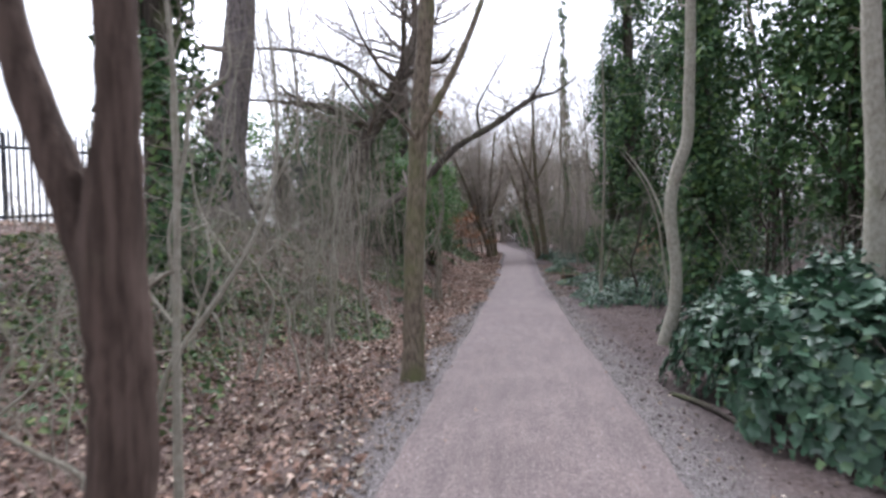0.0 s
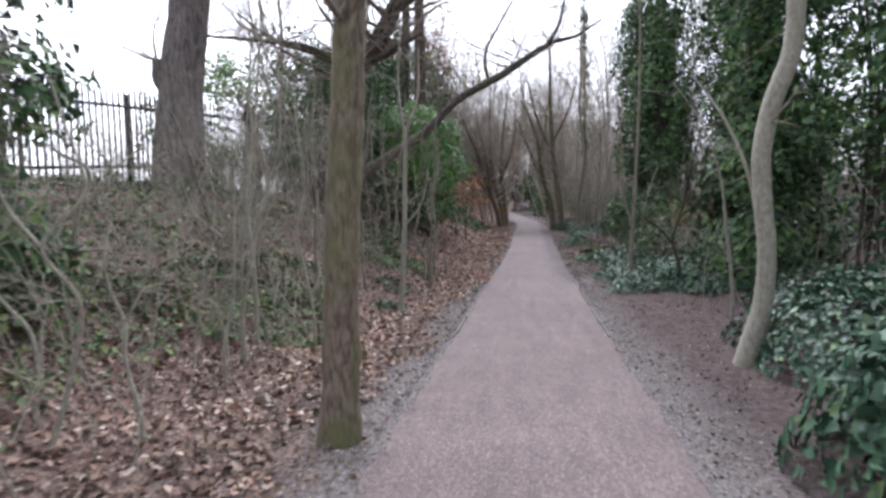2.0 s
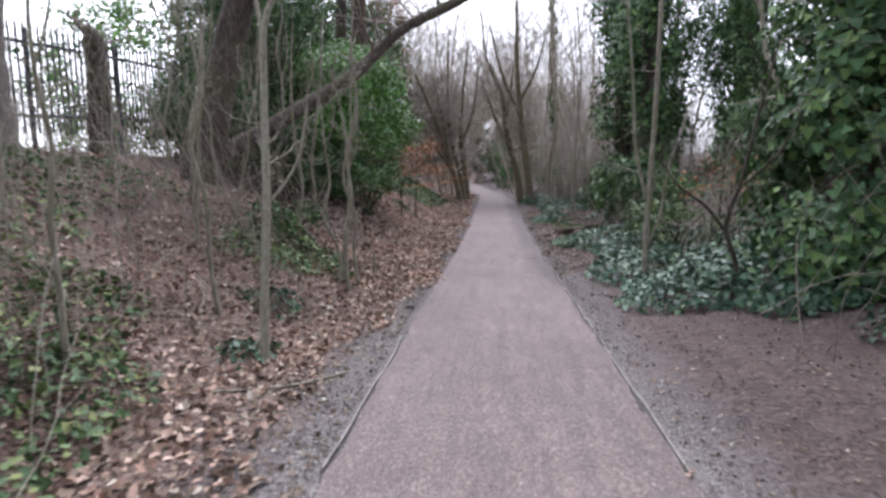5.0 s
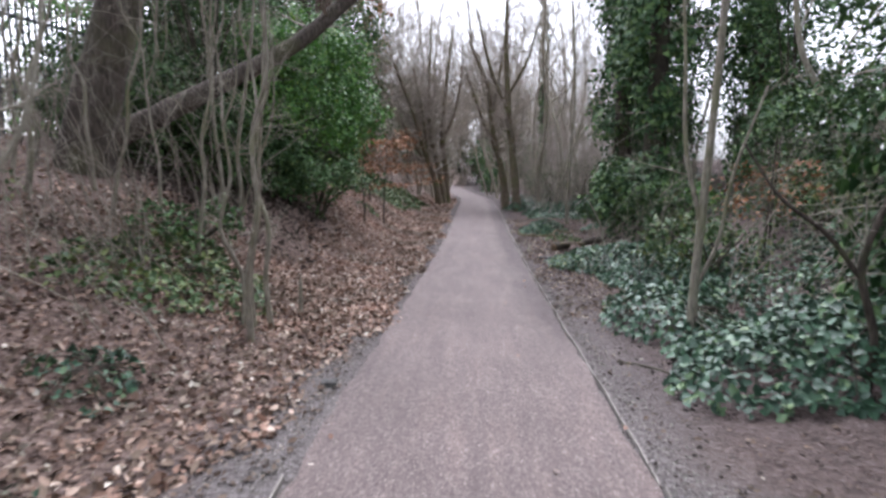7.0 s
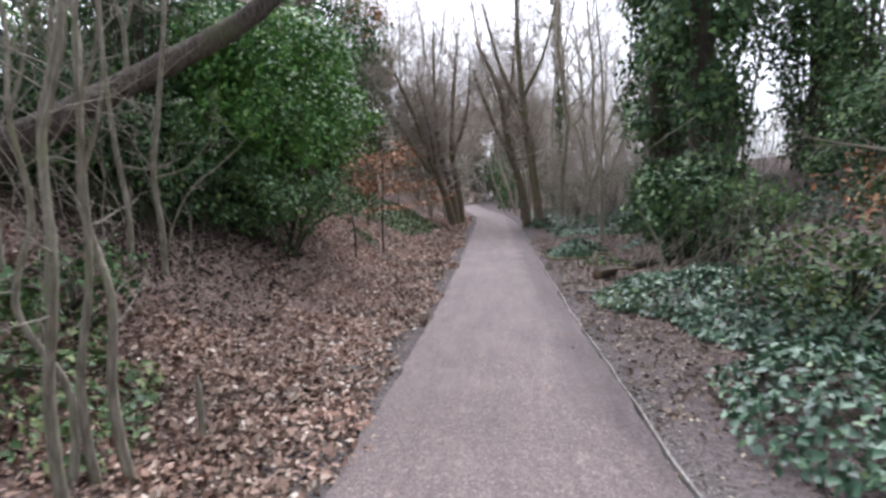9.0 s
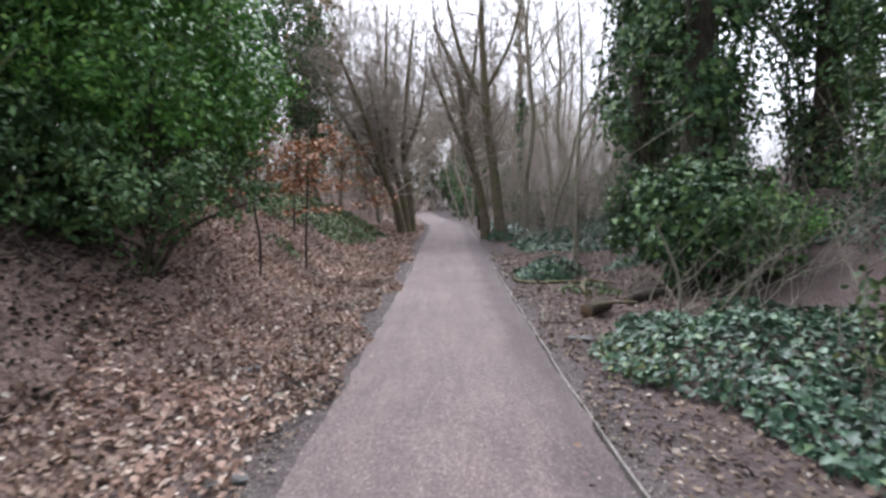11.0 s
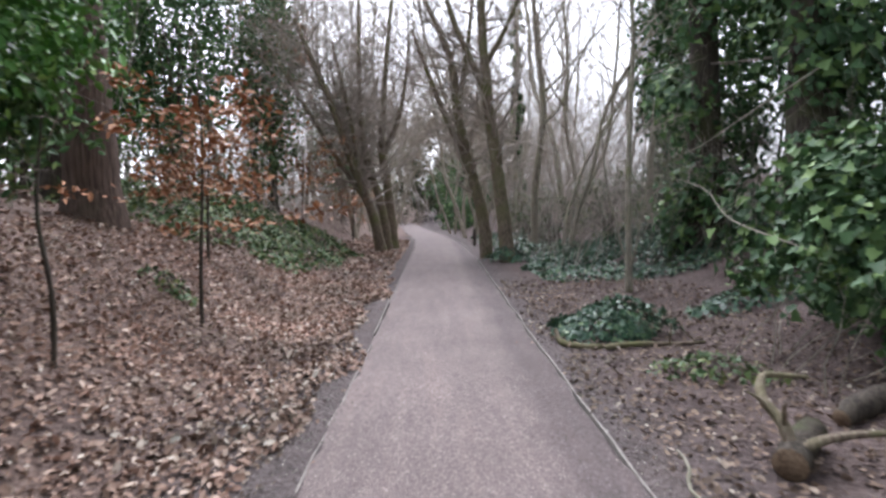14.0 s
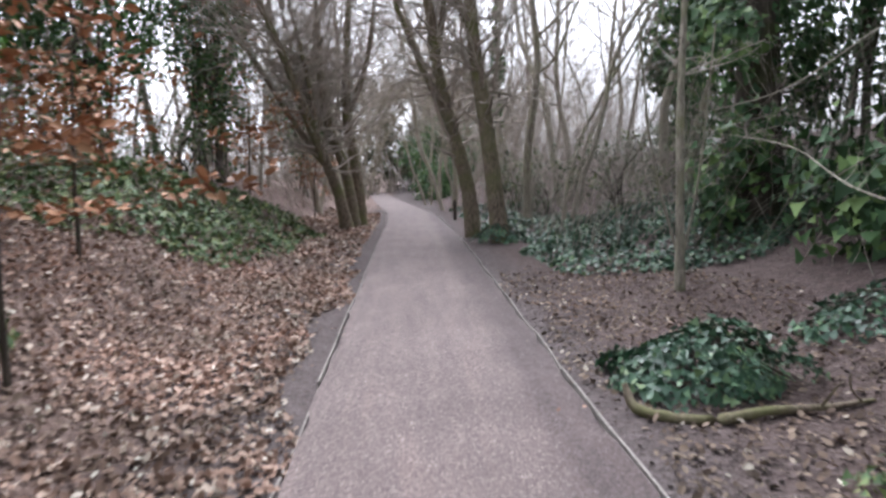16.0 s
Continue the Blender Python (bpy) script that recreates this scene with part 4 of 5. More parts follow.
def ivy_patch(at, rx, ry, h, n, seed, label, size=0.075, mat=None, cat="ivy", name="ivy_patch", power=2.0, singles=0):
    """Ivy over the ground: a low mound of overlapping leaves on a bed of runners."""
    rng = np.random.default_rng(seed)
    x, y = at
    z = gz(x, y)
    a, r = rng.random(n) * 2 * math.pi, np.sqrt(rng.random(n))
    edge = 1 + 0.16 * np.sin(3 * a + seed) + 0.1 * np.sin(7 * a + 2 * seed)
    px, py = rx * r * np.cos(a) * edge, ry * r * np.sin(a) * edge
    top = h * (1 - r**power) * (0.75 + 0.25 * np.sin(2.6 * (px + x) + seed) * np.cos(2.2 * (py + y)) + 0.2 * np.sin(6 * px) * np.sin(5 * py))
    pz = ground_z(px + x, py + y) - z + 0.02 + top * (1 - 0.8 * rng.random(n) ** 2.2) + 0.05 * rng.random(n)
    p = np.stack([px, py, pz], -1)
    slope = h * power * r ** (power - 1)
    nrm = np.stack([np.cos(a) * slope / rx, np.sin(a) * slope / ry, np.full(n, 0.9)], -1)
    t = thing(name, (x, y, z), label, cat)
    v, f = leaves(rng, p, nrm, 0.85 * size * (0.55 + 0.8 * rng.random(n)), IVY_V, IVY_F if y < 25 else IVY_FAR_F, 0.55)
    ob = part("foliage", np_mesh("foliage", v, f, mat or IVY), t)
    ob["kind"] = "stuff"
    if singles:
        lm = np_mesh("leaf", IVY_V, IVY_F, mat or IVY)
        a, q = rng.uniform(2.2, 4.6, singles), 0.55 + 0.4 * rng.random(singles)
        for b, r1 in zip(a, q):
            lx, ly = rx * r1 * math.cos(b), ry * r1 * math.sin(b)
            lz = gz(lx + x, ly + y) - z + 0.07 + h * (1 - r1**power) * 0.98
            m = pose(lx, ly, lz, rng.normal(0, 25), 35 * math.cos(b) * r1 + rng.normal(0, 20), rng.uniform(0, 360)) @ Matrix.Scale(size * (0.8 + 0.5 * rng.random()), 4)
            part("leaf", lm, t, at=m)
    lines = []
    for _ in range(14):
        b = rng.random() * 2 * math.pi
        s = [0.15, 0.5, 0.85]
        pts = []
        for q in s:
            qx, qy = rx * q * math.cos(b + q * 0.5), ry * q * math.sin(b + q * 0.5)
            pts.append((qx, qy, gz(qx + x, qy + y) - z + 0.03 + 0.7 * h * (1 - q * q)))
        lines.append(smooth_line(pts, [0.009, 0.007, 0.004], 0.1, 0.05, rng))
    each("runner", lines, 4, BARK_DARK, t)
    return t


# ivy along the right of the path
ivy_patch((2.72, 5.6), 1.2, 2.2, 1.15, 7000, 1, "tall mound of glossy dark green ivy at the path's edge", 0.11, power=4.5, singles=290)
ivy_patch((3.25, 9.4), 1.15, 1.9, 0.85, 4000, 2, "ivy mound spreading round a pale tree", 0.08, power=2.6)
ivy_patch((4.4, 7.5), 1.6, 3.0, 1.2, 3600, 3, "deep bank of ivy beneath evergreens", 0.09)
ivy_patch((3.5, 16.0), 1.75, 1.6, 0.6, 6000, 4, "low bed of glossy ivy beside the path", 0.08)
ivy_patch((2.35, 17.8), 0.75, 1.9, 0.38, 2200, 5, "ivy bed round a slender tree", 0.075)
ivy_patch((3.05, 22.1), 1.4, 2.9, 0.38, 6800, 6, "blue-green ivy carpet beside the path", 0.075)
ivy_patch((5.2, 18.6), 2.6, 3.6, 0.3, 5500, 7, "ivy carpet climbing the bank", 0.085)
ivy_patch((1.86, 28.6), 0.68, 0.5, 0.38, 1700, 8, "small rounded ivy clump behind a fallen branch", 0.07, power=2.4)
ivy_patch((4.3, 35.0), 2.5, 2.9, 0.32, 7500, 9, "ivy carpet under thin trees", 0.085)
ivy_patch((3.9, 29.5), 0.75, 0.6, 0.3, 800, 10, "ivy clump on bare soil", 0.08)
ivy_patch((2.9, 38.5), 1.3, 3.6, 0.25, 3200, 11, "ivy carpet beside the far path", 0.09)
ivy_patch((6.5, 36.0), 2.6, 5.0, 0.25, 3600, 12, "ivy carpet on the wooded slope", 0.1)
ivy_patch((1.66, 36.7), 0.5, 0.45, 0.5, 420, 13, "ivy tuft round the foot of a tree", 0.08)
ivy_patch((3.0, 46.0), 1.6, 4.5, 0.35, 1300, 14, "ivy bank where the path bends", 0.12)
ivy_patch((4.3, 12.6), 1.2, 1.6, 0.6, 2200, 15, "ivy bank beneath an ivy-clad tree", 0.085)
ivy_patch((7.8, 20.0), 2.4, 4.2, 0.3, 3600, 18, "ivy carpet on the slope beneath dark trees", 0.11)
ivy_patch((7.6, 27.0), 2.2, 3.0, 0.3, 2600, 19, "ivy carpet on the slope between ivy-clad trees", 0.11)
# green cover on the left bank
ivy_patch((-3.3, 17.6), 0.9, 1.5, 0.32, 1700, 20, "low ivy under bare saplings", 0.075, BRAMBLE)
ivy_patch((-3.5, 11.2), 1.1, 2.2, 0.32, 2600, 21, "mixed ivy and bramble on the bank", 0.075, BRAMBLE)
ivy_patch((-5.2, 8.0), 1.9, 3.6, 0.4, 3600, 22, "bramble cover on the bank", 0.08, BRAMBLE)
ivy_patch((-6.3, 14.2), 2.0, 3.7, 0.4, 3600, 23, "bramble cover below the fence", 0.08, BRAMBLE)
ivy_patch((-3.4, 37.2), 1.3, 4.2, 0.4, 3600, 24, "green ground cover below leaning trees", 0.1, BRAMBLE)
ivy_patch((-5.6, 36.0), 2.0, 4.5, 0.5, 3400, 25, "green bramble cover on the slope", 0.11, BRAMBLE)
ivy_patch((-4.2, 5.2), 1.3, 2.4, 0.3, 1600, 26, "bramble patch in leaf litter", 0.075, BRAMBLE)

ivy_patch((-4.3, 34.4), 1.4, 3.4, 0.55, 3400, 27, "bright green bramble bank above dead leaves", 0.1, BRAMBLE)
ivy_patch((-3.1, 28.9), 0.3, 0.25, 0.2, 130, 28, "small bright green tuft in dead leaves", 0.07, BRAMBLE)
ivy_patch((-2.6, 15.0), 0.35, 0.4, 0.14, 160, 29, "small ivy tuft in dead leaves", 0.065)
ivy_patch((-2.3, 13.4), 0.3, 0.4, 0.12, 140, 30, "small ivy tuft beside a sapling", 0.065)
ivy_patch((1.75, 22.6), 0.35, 0.9, 0.1, 300, 16, "thin yellowing ivy runners at the verge", 0.06, BRAMBLE)
ivy_patch((2.3, 26.9), 0.5, 0.5, 0.15, 260, 17, "thin ivy among sticks", 0.065, BRAMBLE)

# trees wrapped in ivy
ivy_tower("ivy_clad_tree", (-4.65, 7.9), 7.5, 0.85, 10000, 31, "trunk thickly wrapped in dark ivy", 0.1, skirt=1.1)
ivy_tower("ivy_clad_tree", (4.5, 16.0), 12, 1.25, 17000, 32, "tree wrapped in ivy from the ground up", 0.12, skirt=1.4)
ivy_tower("ivy_clad_tree", (5.6, 31.0), 15, 1.3, 12000, 33, "tall ivy-clad tree with a leafy crown", 0.15, skirt=0.8)
ivy_tower("ivy_clad_tree", (9.3, 32.5), 15, 1.2, 9000, 34, "tall ivy-clad tree against the sky", 0.16)
ivy_tower("ivy_clad_tree", (7.2, 13.0), 12, 1.3, 7500, 35, "broad dark ivy-clad tree", 0.15, skirt=1.3)
ivy_tower("ivy_clad_tree", (7.0, 8.2), 11, 1.2, 7000, 36, "dark ivy-clad tree above an ivy bank", 0.14, skirt=1.4)
ivy_tower("ivy_clad_tree", (10.0, 18.5), 10, 1.4, 5500, 37, "dark ivy-clad tree on the slope", 0.17)
ivy_tower("ivy_clad_tree", (4.6, 56.0), 24, 0.36, 3000, 38, "distant straight trunk dark with ivy", 0.18)
ivy_tower("ivy_clad_tree", (7.4, 41.0), 10, 1.2, 5000, 40, "ivy-clad tree deep in the wood", 0.17)

# evergreens
shrub("holly_bush", (-4.05, 25.5), (1.75, 2.0, 1.85), 30000, 0.085, HOLLY, "large bright green evergreen bush overhanging dead leaves", "bush", clumps=200, clump_r=0.45, seed=41, lift=2.15, low=-0.6)
shrub("holly_bush", (-3.3, 24.0), (1.2, 1.6, 0.5), 3600, 0.075, EVERGREEN, "low drooping evergreen branches over leaf litter", "bush", clumps=46, clump_r=0.27, seed=42, lift=0.85, inner=0.3, stems=5)
shrub("holly_bush", (-7.0, 28.0), (1.7, 1.8, 2.6), 8000, 0.12, EVERGREEN, "dark evergreen bush behind a trunk", "bush", clumps=90, clump_r=0.5, seed=43, lift=3.2)
shrub("holly_bush", (-7.2, 32.6), (2.0, 2.0, 2.6), 8000, 0.12, HOLLY, "evergreen bush on the upper slope", "bush", clumps=90, clump_r=0.5, seed=44, lift=3.0)
shrub("laurel_bush", (-6.1, 25.3), (1.7, 1.5, 1.9), 8500, 0.1, EVERGREEN, "dark evergreen shrub behind a leaning tree", "bush", clumps=80, clump_r=0.45, seed=45, lift=1.9)
shrub("evergreen_tree", (-5.7, 24.2), (1.7, 1.3, 0.9), 5000, 0.1, EVERGREEN, "dark evergreen canopy over a hollow in the bank", "tree", clumps=60, clump_r=0.4, seed=342, lift=4.2, stems=12)
shrub("laurel_bush", (-4.7, 27.0), (1.7, 0.9, 0.8), 6500, 0.09, EVERGREEN, "dark evergreen undergrowth beneath a bush", "bush", clumps=60, clump_r=0.33, seed=351, lift=0.75)
shrub("laurel_bush", (-7.0, 24.2), (1.7, 1.2, 1.3), 8000, 0.09, EVERGREEN, "dense dark evergreen shrub filling a hollow", "bush", clumps=75, clump_r=0.36, seed=352, lift=1.15)
shrub("laurel_bush", (-6.1, 22.6), (1.3, 0.9, 0.65), 4500, 0.08, EVERGREEN, "dark evergreen sprays in a shaded hollow", "bush", clumps=45, clump_r=0.28, seed=353, lift=0.6)
shrub("laurel_bush", (-3.7, 19.0), (0.7, 0.9, 0.3), 700, 0.075, EVERGREEN, "small evergreen shrub under bare stems", "bush", clumps=25, clump_r=0.2, seed=46, lift=0.3)
shrub("tangled_shrub", (4.02, 26.7), (1.25, 1.4, 0.9), 6500, 0.085, IVY_DARK, "ivy-grown shrub with dead branches sticking out", shape=IVY_V, faces=IVY_F, clumps=60, clump_r=0.35, seed=47, lift=0.95, stems=14)
shrub("tangled_shrub", (4.9, 27.4), (1.4, 1.2, 0.6), 2600, 0.09, HOLLY, "bright green low shrub", clumps=40, clump_r=0.35, seed=48, lift=0.7)
shrub("green_shrub", (3.6, 20.6), (0.9, 1.0, 0.5), 1300, 0.08, BRAMBLE, "thin green shrub on the verge", clumps=30, clump_r=0.3, seed=49, lift=0.6)
shrub("evergreen_mass", (12.5, 25.0), (3.5, 6.0, 2.0), 9000, 0.17, IVY_DARK, "broad evergreen thicket on the ridge", "bush", clumps=120, clump_r=0.8, seed=50, lift=1.4)
shrub("evergreen_mass", (2.9, 76.0), (3.2, 6.0, 3.0), 7000, 0.24, IVY_DARK, "dark evergreen thicket beyond the bend", "bush", clumps=90, clump_r=0.9, seed=51, lift=2.6)
shrub("evergreen_mass", (-7.5, 90.0), (6.0, 5.0, 7.5), 9000, 0.35, DISTANT_HAZED, "distant dark conifer mass behind bare trees", "bush", clumps=130, clump_r=1.4, seed=52, lift=6)
shrub("evergreen_mass", (6.5, 92.0), (6.0, 5.0, 5.5), 7000, 0.35, DISTANT_HAZED, "distant evergreen thicket among bare trees", "bush", clumps=110, clump_r=1.4, seed=53, lift=5)
shrub("conifer", (-6.4, 47.0), (1.5, 1.5, 6.0), 6500, 0.16, RUST, "tall conifer with withered brown needles", "tree", clumps=120, clump_r=0.5, seed=54, lift=7)

shrub("evergreen_mass", (0.4, 96.0), (5.0, 3.5, 7.0), 9000, 0.36, DISTANT_HAZED, "dark green thicket closing the far path", "bush", clumps=90, clump_r=1.0, seed=55, lift=6.6)
shrub("evergreen_mass", (1.6, 66.0), (1.3, 4.0, 1.2), 2600, 0.2, IVY_DARK, "low evergreen bank on the bend", "bush", clumps=50, clump_r=0.5, seed=56, lift=0.9)
shrub("evergreen_mass", (-12.0, 38.0), (3.0, 5.0, 3.6), 7000, 0.2, HOLLY, "evergreen trees on the upper bank", "bush", clumps=110, clump_r=0.8, seed=57, lift=3.4)
shrub("evergreen_mass", (-16.0, 34.0), (3.0, 4.0, 4.0), 6000, 0.2, HOLLY, "evergreen trees beyond the fence", "bush", clumps=90, clump_r=0.8, seed=58, lift=4.0)

for k, (x, y, r, h, n) in enumerate([(5.4, 13.7, 1.4, 4.4, 8000), (6.7, 10.8, 1.5, 4.4, 8000), (8.6, 13.5, 1.8, 4.0, 7000), (8.4, 9.0, 1.7, 3.8, 6500), (5.6, 11.4, 1.2, 2.6, 5000), (8.2, 22.5, 1.8, 3.2, 6000), (-9.0, 43.0, 1.8, 5.0, 6500), (-12.5, 45.0, 2.2, 5.0, 6000), (-8.4, 37.6, 1.5, 3.6, 5500), (-11.2, 34.0, 1.8, 4.2, 6000), (-7.6, 41.0, 1.7, 4.6, 6000), (-9.6, 39.5, 1.7, 4.4, 5500), (-6.6, 45.0, 1.4, 5.0, 5000), (7.0, 38.0, 1.6, 4.6, 7000), (9.4, 34.0, 1.5, 4.6, 6000), (-4.4, 51.5, 1.3, 3.0, 3000), (-6.7, 38.0, 1.5, 4.2, 7000), (-5.4, 42.8, 1.2, 4.0, 5000), (-8.2, 34.8, 1.5, 4.0, 6000), (7.6, 34.8, 1.5, 4.5, 6500), (8.8, 29.3, 1.4, 4.2, 6000)]):
    shrub("evergreen_tree", (x, y), (r, r, h), int(n * 0.75), 0.145, EVERGREEN if k % 3 else IVY_DARK, "dark evergreen tree with hanging foliage", "tree", clumps=90, clump_r=0.55, seed=300 + k, lift=h + 0.9, stems=10)
ivy_tower("ivy_clad_tree", (5.2, 33.8), 10, 1.15, 6500, 330, "ivy-clad tree hung with dead twigs", 0.14, skirt=0.9)

shrub("evergreen_tree", (-7.9, 25.9), (1.5, 1.5, 2.8), 7000, 0.12, EVERGREEN, "dense dark evergreen behind a leaning tree", "tree", clumps=90, clump_r=0.5, seed=340, lift=3.0)
shrub("laurel_bush", (-5.3, 23.4), (1.4, 0.8, 0.7), 4200, 0.075, EVERGREEN, "low dark evergreen sprays under a leaning limb", "bush", clumps=45, clump_r=0.28, seed=341, lift=0.75)

for x, y, r, h, n in ((-4.75, 22.4, 1.0, 0.85, 6000), (-5.7, 21.9, 1.0, 1.0, 6000), (-4.1, 23.6, 0.8, 0.6, 4500), (-6.6, 21.6, 0.9, 1.0, 5000)):
    shrub("laurel_bush", (x, y), (r, 0.8, h), n, 0.085, EVERGREEN, "dark evergreen branches sweeping down to bare soil", "bush", clumps=50, clump_r=0.32, seed=int(500 - 10 * x), lift=h * 0.95, stems=9)
shrub("evergreen_mass", (7.6, 26.0), (1.5, 2.0, 1.3), 5000, 0.12, IVY_DARK, "dark green thicket on the wooded slope", "bush", clumps=70, clump_r=0.5, seed=560, lift=1.1)
shrub("evergreen_mass", (9.8, 29.5), (1.7, 2.2, 1.7), 5000, 0.14, BRAMBLE, "olive green thicket on the ridge", "bush", clumps=70, clump_r=0.55, seed=561, lift=1.4)
shrub("green_shrub", (6.3, 22.6), (1.1, 1.5, 0.6), 2600, 0.09, BRAMBLE, "thin green shrub on the ivy slope", clumps=40, clump_r=0.35, seed=562, lift=0.6)
for x, y, r in ((4.6, 38.4, 1.1), (3.7, 41.5, 1.1), (6.6, 40.5, 1.4), (5.8, 36.2, 0.9), (3.3, 44.5, 1.0), (-5.2, 39.2, 1.1), (-6.6, 36.2, 1.2)):
    shrub("green_shrub", (x, y), (r, r, 0.9), 900, 0.08, BRAMBLE, "thin olive green shrub among bare stems", clumps=45, clump_r=0.25, seed=int(600 + 10 * y), lift=0.95, stems=10)
# withered beech saplings


def beech(at, h, n, seed, label):
    x, y = at
    rng = np.random.default_rng(seed)
    line = [(x, y, 0, 0.024), (x + 0.02, y, 0.6, 0.02), (x + 0.06, y, 1.2, 0.016), (x + 0.1, y, 1.9, 0.012), (x + 0.08, y, h, 0.005)]
    t = stem_tree("beech_sapling", at, [line], BARK_DARK, label, "sapling", twigs=12, seed=seed, twig_len=0.8, sides=6, twig_from=0.35)
    c = np.stack([rng.normal(0.12, 0.5, 30), rng.normal(0, 0.5, 30), rng.uniform(0.38, 0.95, 30) * h], -1)
    p = c[rng.integers(0, 30, n)] + rng.normal(0, 1, (n, 3)) * np.array([0.15, 0.15, 0.05])
    v, f = leaves(rng, p, np.tile([0, 0, 1.0], (n, 1)), 0.095 * (0.6 + 0.7 * rng.random(n)), OVAL_V, OVAL_F, 0.6)
    ob = part("foliage", np_mesh("foliage", v, f, RUST), t, "withered orange-brown leaves")
    ob["kind"] = "stuff"


beech((-2.56, 28.4), 2.7, 1000, 61, "beech sapling holding withered orange leaves")
beech((-3.4, 31.0), 2.2, 900, 62, "low beech sapling with rusty leaves")
beech((-3.9, 40.0), 2.6, 700, 63, "rusty-leaved beech on the far slope")
beech((-2.9, 43.5), 2.0, 600, 64, "rusty-leaved beech behind leaning stems")
beech((4.6, 21.0), 1.5, 200, 65, "withered brown-leaved shrub on the bank")
beech((5.4, 22.6), 1.5, 200, 66, "withered brown-leaved shrub on the bank")

# ---- steel palisade fence on the bank ----
fence = thing("palisade_fence", (-9.3, 15, gz(-9.3, 15)), "dark weathered steel palisade fence on the bank", "fence")


def picket_mesh():
    bm = bmesh.new()
    prof = [(-0.034, 0.0), (-0.018, 0.012), (0.0, 0.006), (0.018, 0.012), (0.034, 0.0), (0.0, -0.004)]
    lo = [bm.verts.new((0 + b, a, 0)) for a, b in prof]
    hi = [bm.verts.new((0 + b, a, 2.0)) for a, b in prof]
    tip = [bm.verts.new((b * 0.4, a * 0.15, 2.14)) for a, b in prof]
    for r0, r1 in ((lo, hi), (hi, tip)):
        for k in range(6):
            bm.faces.new((r0[k], r0[(k + 1) % 6], r1[(k + 1) % 6], r1[k]))
    bm.faces.new(tip)
    me = bpy.data.meshes.new("picket")
    bm.to_mesh(me)
    bm.free()
    me.materials.append(STEEL)
    return me


def fence_z(y):
    return 2.02 + 0.06 * (y - 15)


def fence_x(y):
    return float(np.interp(y, [3, 12, 17, 20, 31], [-10.6, -9.8, -9.1, -8.7, -8.6])) + 9.3


fz0 = gz(-9.3, 15)
pk = picket_mesh()
yy = 3.0
while yy < 31:
    part("picket", pk, fence, at=pose(fence_x(yy) + 0.05, yy - 15, fence_z(yy) - fz0))
    yy += 0.165
for h in (0.35, 1.72):
    v, f = tubes([smooth_line([(fence_x(y), y - 15, fence_z(y) - fz0 + h) for y in (3, 7.5, 12, 17, 20, 25, 31)], [0.035] * 7, 1.0)], 4)
    part("rail", np_mesh("rail", v, f, STEEL), fence)
post_me = np_mesh("post", *tubes([([(0, 0, -0.6), (0, 0, 1), (0, 0, 2.0), (0, 0, 2.02)], [0.06, 0.06, 0.06, 0.01])], 4), STEEL)
for y in np.arange(3, 32, 2.75):
    part("post", post_me, fence, at=pose(fence_x(y) - 0.08, y - 15, fence_z(y) - fz0))

# ---- loose wood and stone by the path ----


def lying(name, pts, radii, mat, label, seed, category="branch", cap=None, twigs=0):
    rng = np.random.default_rng(seed)
    x0, y0 = pts[0][:2]
    z0 = gz(x0, y0)
    t = thing(name, (x0, y0, z0), label, category)
    loc = [(x - x0, y - y0, gz(x, y) - z0 + z + r * 0.6) for (x, y, z), r in zip(pts, radii)]
    ln = smooth_line(loc, radii, 0.05, 0.05, rng)
    wood = part("wood", np_mesh("wood", *tubes([ln], 9), mat, True), t)
    if cap:
        for e, q in ((0, 1), (-1, -2)):
            d = ln[0][e] - ln[0][q]
            d /= np.linalg.norm(d)
            part("cut_end", np_mesh("cut_end", *tubes([([ln[0][e] - d * 0.01, ln[0][e] + d * 0.004, ln[0][e] + d * 0.006], [ln[1][e] * 1.01, ln[1][e] * 0.9, 0.002])], 12), CUT), wood, "sawn pale brown end")
    tw = []
    for _ in range(twigs):
        i = rng.integers(1, len(ln[0]))
        e = ln[0][i] + np.array([rng.normal(0, 0.2), rng.normal(0, 0.2), 0.1 + 0.2 * rng.random()])
        tw.append(smooth_line([ln[0][i], (ln[0][i] + e) / 2 + rng.normal(0, 0.03, 3), e], [ln[1][i] * 0.5, ln[1][i] * 0.35, 0.003], 0.06))
    if tw:
        each("side_shoot", tw, 5, mat, wood)
    return t


lying("sawn_log", [(1.78, 24.88, 0.03), (1.84, 24.95, 0.04), (1.98, 25.12, 0.05), (2.15, 25.3, 0.04)], [0.092, 0.09, 0.088, 0.085], BARK_DARK, "short sawn log end lying by the ivy", 71, "log", cap=True)
lying("rotten_log", [(2.45, 25.5, 0.01), (2.62, 25.58, 0.02), (2.85, 25.7, 0.01), (3.1, 25.85, 0.0)], [0.06, 0.085, 0.09, 0.08], BARK_DARK, "rotten brown log lying under a tangled shrub", 70, "log", cap=True)
lying("twisted_root", [(1.85, 24.98, 0.12), (1.84, 25.05, 0.22), (1.8, 25.2, 0.33), (1.88, 25.35, 0.4), (2.05, 25.5, 0.36), (2.3, 25.6, 0.3)], [0.036, 0.034, 0.028, 0.024, 0.02, 0.012], BARK_BROWN, "twisted bare root rising beside a log", 72, "root", twigs=2)
lying("twisted_root", [(1.88, 24.95, 0.12), (2.0, 24.98, 0.15), (2.2, 25.05, 0.14), (2.5, 25.1, 0.1)], [0.032, 0.028, 0.024, 0.015], BARK_BROWN, "pale bare root lying across a log", 74, "root")
